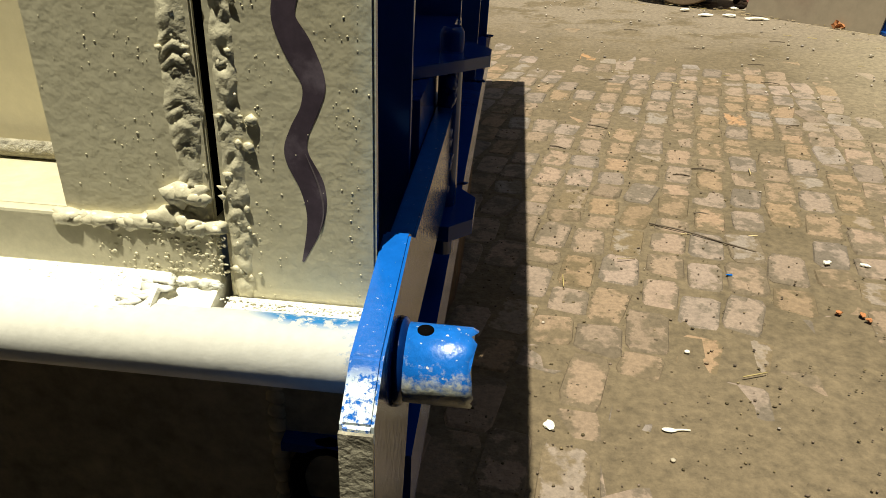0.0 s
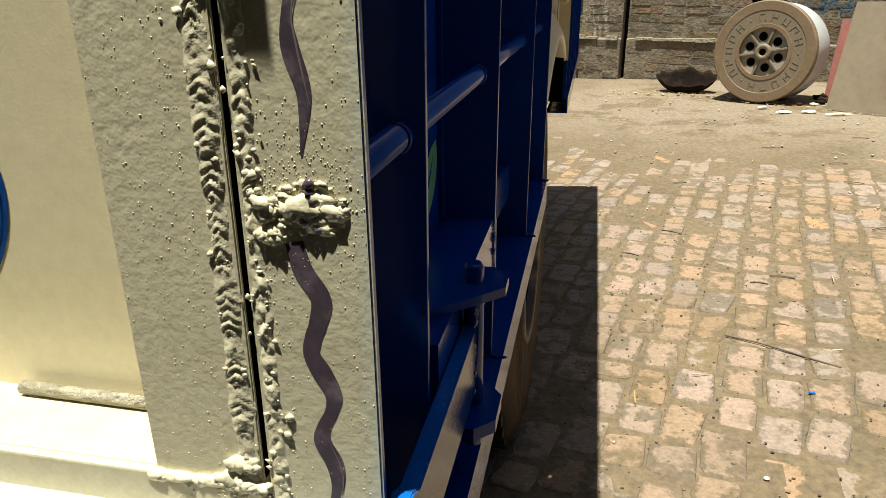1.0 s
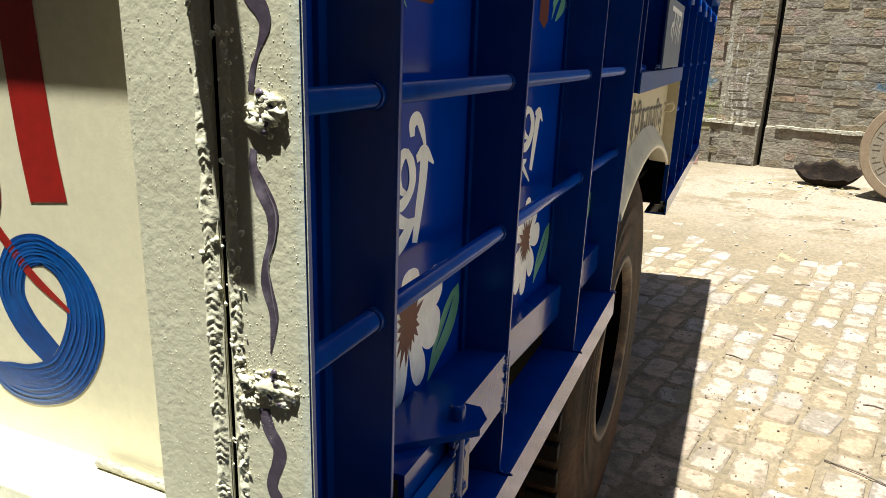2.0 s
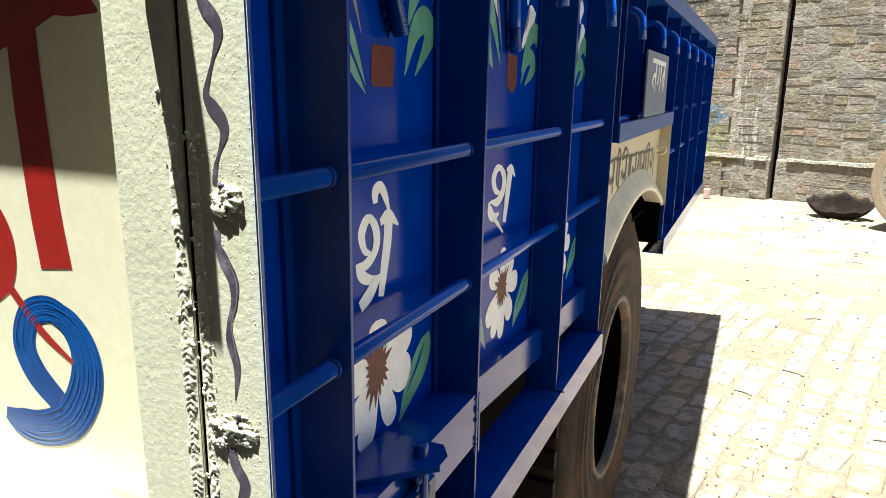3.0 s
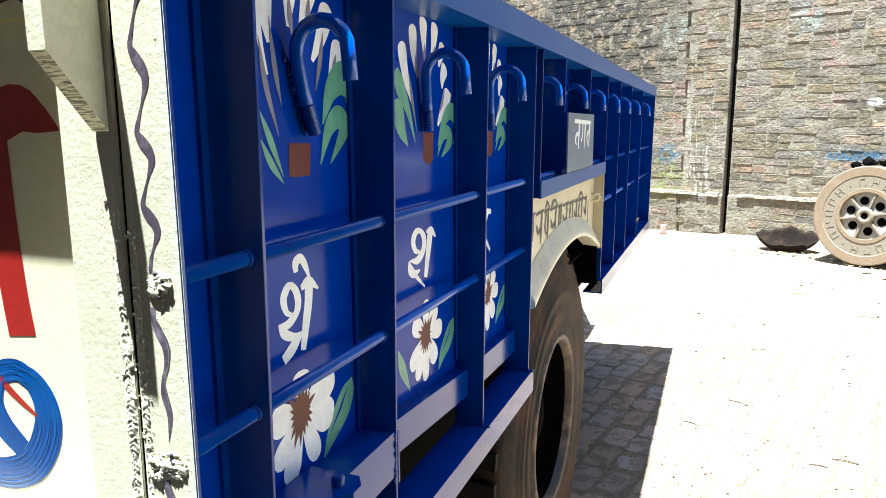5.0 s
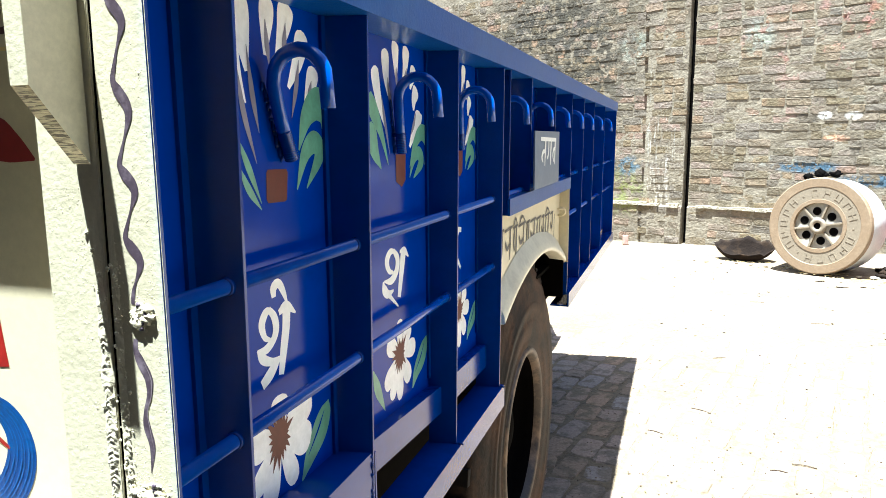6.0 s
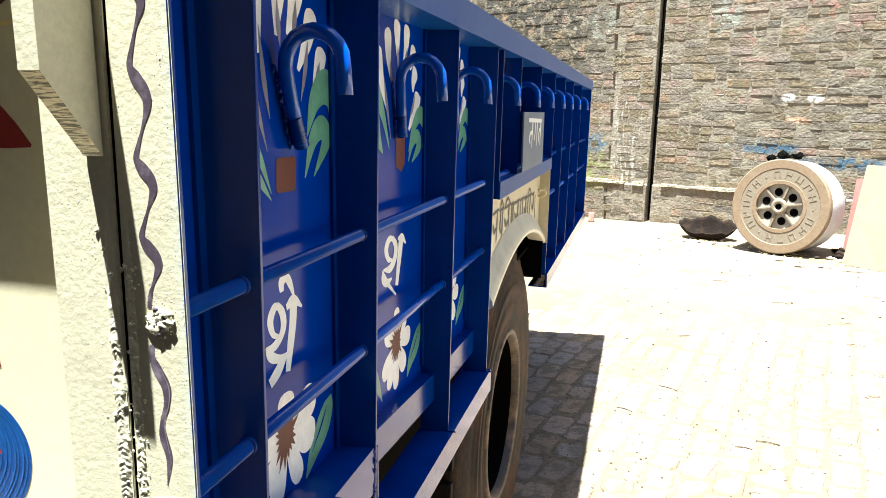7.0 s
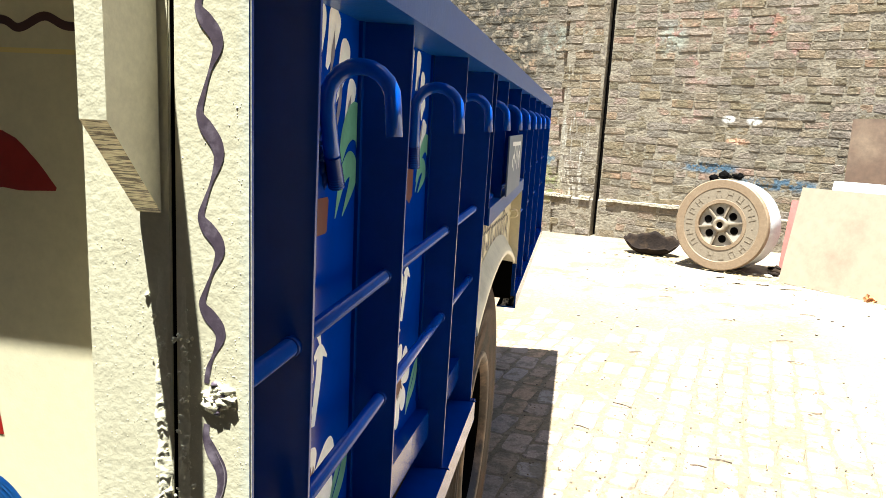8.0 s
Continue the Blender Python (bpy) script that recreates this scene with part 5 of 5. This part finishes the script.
def sheet(name, label, foot, along, lean, width, height, mat, thick=0.012, category="board"):
    """A flat sheet that leans back: its foot's first corner, the way along the foot, the offset of its top."""
    along = Vector((*along, 0)).normalized()
    p = Vector((*foot, ground_z(*foot)))
    q = p + along * width
    q.z = ground_z(q.x, q.y)
    up = Vector((*lean, height))
    out = along.cross(up).normalized() * thick
    bm = bmesh.new()
    vs = [bm.verts.new(v) for v in (p, q, q + up, p + up, p + out, q + out, q + up + out, p + up + out)]
    for f_ in ((0, 3, 2, 1), (4, 5, 6, 7), (0, 1, 5, 4), (1, 2, 6, 5), (2, 3, 7, 6), (3, 0, 4, 7)):
        bm.faces.new([vs[i] for i in f_])
    bmesh.ops.recalc_face_normals(bm, faces=bm.faces[:])
    ob = part(name, bm, mat)
    return tagged(ob, label, category, "boards leaning by the wall" if name == "board" else "")


sheet("board", "large pale dusty board leaning against other sheets", (2.40, 7.20), (0.68, -0.73), (0.14, 0.12), 1.28, 1.00, BOARD, 0.02)
sheet("metal_sheet", "faded red metal sheet behind the drum", (2.53, 7.77), (0.8, -0.5), (0.08, 0.12), 0.3, 0.80, PINK, 0.006, "sheet")
sheet("board", "tall brown board leaning on the brick wall", (3.20, 8.10), (0.94, -0.34), (0.06, 0.24), 1.6, 1.70, BROWN_BOARD, 0.015)
sheet("board", "white narrow board stacked behind the pale board", (2.72, 7.28), (0.68, -0.73), (0.16, 0.14), 1.0, 1.06, CREAM_PALE, 0.05)

t = thing("steel_frame", "blue painted steel frame leaning beside the pale board", "frame")
base_z = ground_z(3.30, 6.30)
part("leg", tube(bmesh.new(), [(3.30, 6.28, base_z + 0.03), (3.42, 6.36, base_z + 0.55), (3.52, 6.42, base_z + 1.05)], 0.020, 8), BLUE_RAIL, t)
part("leg", tube(bmesh.new(), [(3.52, 6.20, base_z + 0.03), (3.53, 6.30, base_z + 0.55), (3.54, 6.42, base_z + 1.05)], 0.020, 8), BLUE_RAIL, t)
part("foot_rail", boxes((3.28, 3.95, 6.17, 6.30, base_z + 0.004, base_z + 0.032), bevel=0.004), BLUE_RAIL, t)
part("back_sheet", prism(bmesh.new(), [(3.33, base_z + 0.03), (3.90, base_z + 0.03), (3.90, base_z + 1.0), (3.54, base_z + 1.0)], "y", 6.44, 6.446), RUST, t)

t = thing("packet", "small torn paper packet on the ground", "packet")
bm = boxes((-0.32, -0.24, 9.64, 9.70, ground_z(-0.34, 9.7) + 0.002, ground_z(-0.34, 9.7) + 0.14), bevel=0.012)
part("wrapper", bm, PACKET, t)

# twigs, straw and chips on the ground
def twig(name, label, line, r, category="twig"):
    pts = [(x, y, ground_z(x, y) + 0.012 + h) for x, y, h in line]
    return tagged(part(name, tube(bmesh.new(), spline(pts, 5), r, 6), TWIG), label, category, "twigs on the ground" if name == "twig" else "")


twig("stick", "long thin dry stick on the paving", [(0.696, 2.388, -0.004), (0.82, 2.325, 0), (0.95, 2.245, -0.002), (1.065, 2.178, -0.005)], 0.0036)
for x, y, a, ln in ((0.93, 2.92, -8, 0.13), (0.93, 2.50, -5, 0.10), (0.36, 3.25, -25, 0.15), (1.55, 5.6, -10, 0.22), (1.9, 5.1, 0, 0.2), (1.15, 6.3, -8, 0.2), (0.6, 3.6, -30, 0.2),
                    (1.05, 3.0, -12, 0.18), (1.85, 4.6, -20, 0.2), (0.75, 4.6, 10, 0.16), (1.7, 3.7, 25, 0.15), (2.3, 5.9, -15, 0.2)):
    c, s = math.cos(radians(a)) * ln / 2, math.sin(radians(a)) * ln / 2
    twig("twig", "short dry twig on the dusty ground", [(x - c * 0.6, y - s * 0.6, -0.004), (x, y + 0.006, -0.002), (x + c * 0.6, y + s * 0.6, -0.005)], 0.0032)
bm = bmesh.new()
for k in range(420):
    if rnd.random() < 0.85:
        u = rnd.uniform(0.2, 3.4)
        p = on_wall(u, 0, 1.05 + abs(rnd.gauss(0, 0.22)))
        x, y = p.x + 0.25 * max(0, u - 1.2), p.y - 0.75 * max(0, u - 1.2)
    else:
        x, y = rnd.uniform(0.3, 4), rnd.uniform(1.2, 7.5)
    a, ln = rnd.random() * 6.28, rnd.uniform(0.012, 0.045)
    w = 0.0022
    dx, dy = math.cos(a) * ln, math.sin(a) * ln
    z = ground_z(x, y) + rnd.uniform(0.010, 0.018)
    tube(bm, [(x - dx, y - dy, z), (x + dx, y + dy, z + 0.003)], w, 4)
tagged(part("straw", bm, STRAW), "scattered dry straw on the dusty ground", "straw", kind="stuff")
bm = bmesh.new()
for k in range(420):
    x, y = rnd.uniform(0.2, 3.6), rnd.uniform(1.0, 8.2)
    if y < 4.0 and k % 5:
        continue
    s = rnd.choice((0.004, 0.005, 0.007, 0.010, 0.014 if y > 5 else 0.009)) * (0.7 if y < 4.0 else 1.0)
    lump(bm, (x, y, ground_z(x, y) + 0.010), (s, s, s * 0.6), 0.3, 1, rnd)
for k in range(16):
    p = on_wall(0.4 + 0.17 * k, 0, 1.25 + 0.1 * rnd.random())
    lump(bm, (p.x + 0.2 * max(0, 0.17 * k - 1), p.y - 0.6 * max(0, 0.17 * k - 1), ground_z(p.x, p.y) + 0.02), (0.03, 0.022, 0.010), 0.4, 1, rnd)
tagged(part("stone_chips", bm, PALE_STONE), "pale stone chips and crumbs on the ground", "chips", kind="stuff")

bm = bmesh.new()
for k in range(2000):
    x, y = 0.02 + 2.6 * rnd.random() ** 1.3, 0.5 + 3.6 * rnd.random() ** 1.6
    s = rnd.choice((0.0015, 0.002, 0.0025, 0.003, 0.003, 0.0045))
    lump(bm, (x, y, ground_z(x, y) + 0.008), (s * rnd.uniform(0.8, 1.6), s, s * 0.8), 0.35, 1, rnd)
tagged(part("dirt_clods", bm, CLOD), "loose dirt clods and grit between the paving bricks", "dirt", kind="stuff")

# single scraps on the paving
def scrap(name, label, category, x, y, size, mat, turn=0.0, rough=0.4):
    bm = bmesh.new()
    lump(bm, (0, 0, 0), size, rough, 2, rnd)
    bmesh.ops.transform(bm, matrix=Matrix.Translation((x, y, ground_z(x, y) + 0.007 + size[2] * 0.7)) @ Matrix.Rotation(radians(turn), 4, "Z"), verts=bm.verts[:])
    for f_ in bm.faces:
        f_.smooth = False
    return tagged(part(name, bm, mat), label, category, {"stone_chip": "pale chips on the paving", "brick_fragment": "orange brick fragments"}.get(name, ""))


scrap("stone_chip", "flat white stone chip on the dirt", "stone", 0.242, 1.161, (0.013, 0.015, 0.005), CREAM_PALE)
scrap("stone_chip", "pale angular chip on the paving", "stone", 1.296, 2.106, (0.016, 0.013, 0.008), CREAM_PALE, 30)
scrap("stone_chip", "pale angular chip on the paving", "stone", 1.431, 2.101, (0.018, 0.009, 0.006), CREAM_PALE, -10)
scrap("stone_chip", "small round pale pebble on the dirt", "stone", 0.671, 1.515, (0.009, 0.007, 0.005), CREAM_PALE, 0, 0.15)
scrap("paint_flake", "tiny bright blue paint flake on the paving", "flake", 0.918, 1.994, (0.010, 0.006, 0.002), BLUE_BAR, 10)
for x, y, long in ((1.83, 7.30, 0.05), (1.97, 7.03, 0.06), (2.20, 7.02, 0.075), (2.42, 6.87, 0.10), (2.34, 7.42, 0.04)):
    scrap("stone_chip", "white broken chip of plaster lying by the wall", "stone", x, y, (long, 0.030, 0.014), CREAM_PALE, rnd.uniform(-20, 10), 0.3)
scrap("brick_fragment", "crumpled orange scrap lying by the boards", "fragment", 3.02, 6.50, (0.05, 0.04, 0.035), ORANGE, 20, 0.6)
for x, y in ((1.213, 1.777), (1.286, 1.770), (1.295, 1.742)):
    scrap("brick_fragment", "small orange brick fragment on the dirt", "fragment", x, y, (0.012, 0.009, 0.005), ORANGE, rnd.uniform(0, 90))
bm = bmesh.new()
lump(bm, (0, 0, 0), (0.020, 0.008, 0.003), 0.1, 2, rnd)
tube(bm, [(0.012, 0, 0), (0.035, 0.004, 0.001), (0.055, 0.005, 0.0)], [0.0035, 0.0025, 0.0030], 8)
bmesh.ops.transform(bm, matrix=Matrix.Translation((0.555, 1.170, ground_z(0.555, 1.170) + 0.011)), verts=bm.verts[:])
tagged(part("ice_cream_spoon", bm, CREAM_PALE), "small flat pale disposable spoon lying on the dirt", "spoon")

# ---------------------------------------------------------------- bricks of the wall and of the paving, last
def brick_mesh(name, lx, ly, lz, seed, mat, wobble=0.10, corner=0.86, worn=0.95):
    """A worn brick round the origin: uneven outline, rounded front, about 40 triangles. x: length, y: depth (front at -y), z: height."""
    r = random.Random(seed)
    out = []
    for sx, sz in ((-1, -corner), (-corner, -1), (corner, -1), (1, -corner), (1, corner), (corner, 1), (-corner, 1), (-1, corner)):
        out.append((sx * lx / 2 * (1 + wobble * r.uniform(-0.6, 0.4)), sz * lz / 2 * (1 + wobble * 1.4 * r.uniform(-0.6, 0.4))))
    bm = bmesh.new()
    back = [bm.verts.new((x, ly / 2, z)) for x, z in out]
    mid = [bm.verts.new((x, -ly * 0.36 + ly * 0.06 * r.random(), z)) for x, z in out]
    front = [bm.verts.new((x * worn, -ly / 2 + ly * 0.08 * r.random(), z * (worn - 0.02))) for x, z in out]
    for a, b in ((back, mid), (mid, front)):
        for i in range(8):
            j = (i + 1) % 8
            bm.faces.new((a[i], a[j], b[j], b[i]))
    bm.faces.new(front)
    bmesh.ops.recalc_face_normals(bm, faces=bm.faces[:])
    me = bpy.data.meshes.new(name)
    bm.to_mesh(me)
    bm.free()
    me.materials.append(mat)
    return me


def join_rest(name, rows, meshes, mat, parent, label, kind_label):
    verts, faces = [], []
    for me, m in rows:
        base = len(verts)
        verts += [m @ v.co for v in me.vertices]
        faces += [[base + i for i in p.vertices] for p in me.polygons]
    me = bpy.data.meshes.new(name)
    me.from_pydata(verts, [], faces)
    me.materials.append(mat)
    ob = new(name, me)
    ob.parent = parent
    ob["label"] = label
    return tagged(ob, kind="stuff")


wall_meshes = [brick_mesh("brick", 0.286, 0.06, 0.100, 20 + k, BRICK, 0.17, 0.86, 0.965) for k in range(10)]
stub_meshes = [brick_mesh("brick", 0.139, 0.06, 0.100, 60 + k, BRICK, 0.19, 0.80, 0.95) for k in range(5)]
turn = Matrix.Rotation(-WALL_TURN, 4, "Z")
rest, singles, COURSE = [], 0, 0.1040
rnd = random.Random(11)
for row in range(36):
    z = 0.060 + row * COURSE + ground_z(0.5, 9.7)
    proud = 0.035 if row < 5 else 0.0
    u = -5.2 + (0.145 if row % 2 else 0.0)
    while u < 5.2:
        stub = rnd.random() < 0.30
        ln = 0.143 if stub else 0.290
        u0 = u
        mid = u + ln / 2
        u += ln + rnd.uniform(-0.006, 0.010)
        fit = 1.0
        if u0 < -0.045 < u:
            edge = rnd.uniform(-0.058, -0.038)
            fit, mid, u = (edge - u0) / ln, (u0 + edge) / 2, rnd.uniform(0.012, 0.026)
            if fit < 0.25:
                continue
        elif -0.045 <= u0 < 0.02:
            u = 0.022
            continue
        pier = -0.62 < mid < -0.08
        out = (0.0295 if pier else -0.0205) + proud + rnd.uniform(-0.004, 0.004) + 0.003 * noise.noise(Vector((mid * 1.3, row * 0.2, 2)))
        sink = rnd.random() < 0.02
        m = Matrix.Translation(on_wall(mid, z + rnd.uniform(-0.004, 0.004) + 0.010 * math.sin(mid * 1.7 + row * 0.12), out - (0.03 if sink else 0))) @ turn @ Matrix.Rotation(radians(rnd.gauss(0, 1.0)), 4, "X") @ Matrix.Rotation(radians(rnd.uniform(-2.4, 2.4)), 4, "Y") @ Matrix.Rotation(radians(rnd.uniform(-1, 1)), 4, "Z") @ Matrix.Diagonal((fit * rnd.uniform(0.90, 1.04), 1, rnd.uniform(0.80, 1.05), 1))
        me = rnd.choice(stub_meshes if stub else wall_meshes)
        if -1.3 < mid < 3.4 and z < 2.4 and singles < 300:
            ob = new("brick", me)
            ob.parent = wall_north
            ob.matrix_basis = m
            singles += 1
        else:
            rest.append((me, m))
join_rest("far_bricks", rest, None, BRICK_JOINED, wall_north, "old weathered bricks of the wall", "bricks")
bm = bmesh.new()
for u0, u1, base in ((-5.2, -0.62, 0.0), (-0.62, -0.047, 0.05), (0.021, 5.4, 0.0)):
    nu, nz = int((u1 - u0) / 0.024), 168
    rows = []
    for j in range(nz + 1):
        z = -0.25 + 4.1 * j / nz
        row = []
        for i in range(nu + 1):
            u = u0 + (u1 - u0) * i / nu
            o = base + (0.036 if z < 0.56 else 0.0) + 0.0040 + 0.003 * noise.noise(Vector((u * 7, z * 9, base))) + 0.0028 * noise.noise(Vector((u * 23, z * 30, 4)))
            row.append(bm.verts.new(on_wall(u, z, o)))
        rows.append(row)
    for a, b in zip(rows, rows[1:]):
        for i in range(nu):
            bm.faces.new((a[i], a[i + 1], b[i + 1], b[i]))
part("mortar", bm, MORTAR, wall_north, "uneven crumbling mortar between the bricks")["kind"] = "stuff"
bm = bmesh.new()
k = 0
u = -3.0
while u < 6.0:
    w = 0.07 + 0.12 * rnd.random()
    if not -0.10 < u + w / 2 < 0.12:
        o = 0.098 if -0.64 < u + w / 2 < -0.08 else 0.05
        if rnd.random() < 0.9:
            wall_block(bm, u, u + w + 0.002, 0.552 + 0.014 * rnd.random(), 0.588 + 0.022 * rnd.random(), -0.02, o + 0.004 + 0.018 * rnd.random())
    u += w
part("plinth_cap", bm, PLINTH, wall_north, "rough pale mortar cap along the plinth")

paver_meshes = [[brick_mesh("paving_brick", 0.140, 0.05, ln, 100 + 10 * j + k, PAVER, 0.20, 0.76, 0.93) for k in range(6)] for j, ln in enumerate((0.128, 0.176, 0.236))]
lay = Matrix.Rotation(radians(-90), 4, "X")
grid_turn = radians(-13)
rest, singles = [], 0
slope = Matrix.Rotation(math.atan(0.0144), 4, "X") @ Matrix.Rotation(-math.atan(0.0459), 4, "Y")
for col in range(-40, 44):
    gy = -1.6 - 0.2 * rnd.random()
    while gy < 11.0:
        size = rnd.choice((0, 1, 2, 2, 2))
        ln = (0.134, 0.182, 0.243)[size]
        gx = col * 0.147 + 0.05 * noise.noise(Vector((col * 0.12, gy * 0.5, 6))) + rnd.uniform(-0.008, 0.008)
        mid = gy + ln / 2
        gy += ln
        x = gx * math.cos(grid_turn) - mid * math.sin(grid_turn) + 0.10
        y = gx * math.sin(grid_turn) + mid * math.cos(grid_turn) + 0.10
        if not (-1.9 < x < 5.2 and -0.4 < y < 9.6):
            continue
        dust = 0.30 * noise.noise(Vector((x * 0.8, y * 0.8, 9))) + 0.24 * noise.noise(Vector((x * 2.7, y * 2.7, 4)))
        dust += 0.30 * max(0.0, y - 4.4) + 0.30 * max(0.0, x - 1.5) + 1.05 * max(0.0, 1.95 + 0.22 * min(1.0, max(0.0, x - 0.6)) - y) * min(1.0, max(0.0, x - 0.1) * 2)
        if dust > 1.0 + (0.2 + 0.7 * rnd.random() ** 2 if y < 2.4 else 0.0) or rnd.random() < 0.03:
            continue
        z = ground_z(x, y) - 0.019 + rnd.uniform(-0.003, 0.003) - 0.016 * min(0.75, max(0.0, dust - 0.05)) + 0.010 * noise.noise(Vector((x * 0.9, y * 0.9, 0)))
        m = Matrix.Translation((x, y, z)) @ slope @ Matrix.Rotation(grid_turn + radians(rnd.gauss(0, 4)), 4, "Z") @ lay @ Matrix.Diagonal((rnd.uniform(0.90, 1.03), 1, rnd.uniform(0.90, 1.03), 1))
        me = rnd.choice(paver_meshes[size])
        if 0.05 < x < 1.7 and 0.9 < y < 5.0 and singles < 300:
            ob = new("paving_brick", me)
            ob.parent = ground
            ob.matrix_basis = m
            singles += 1
        else:
            rest.append((me, m))
join_rest("far_paving", rest, None, PAVER_JOINED, ground, "worn paving bricks sunk in dust", "paving")
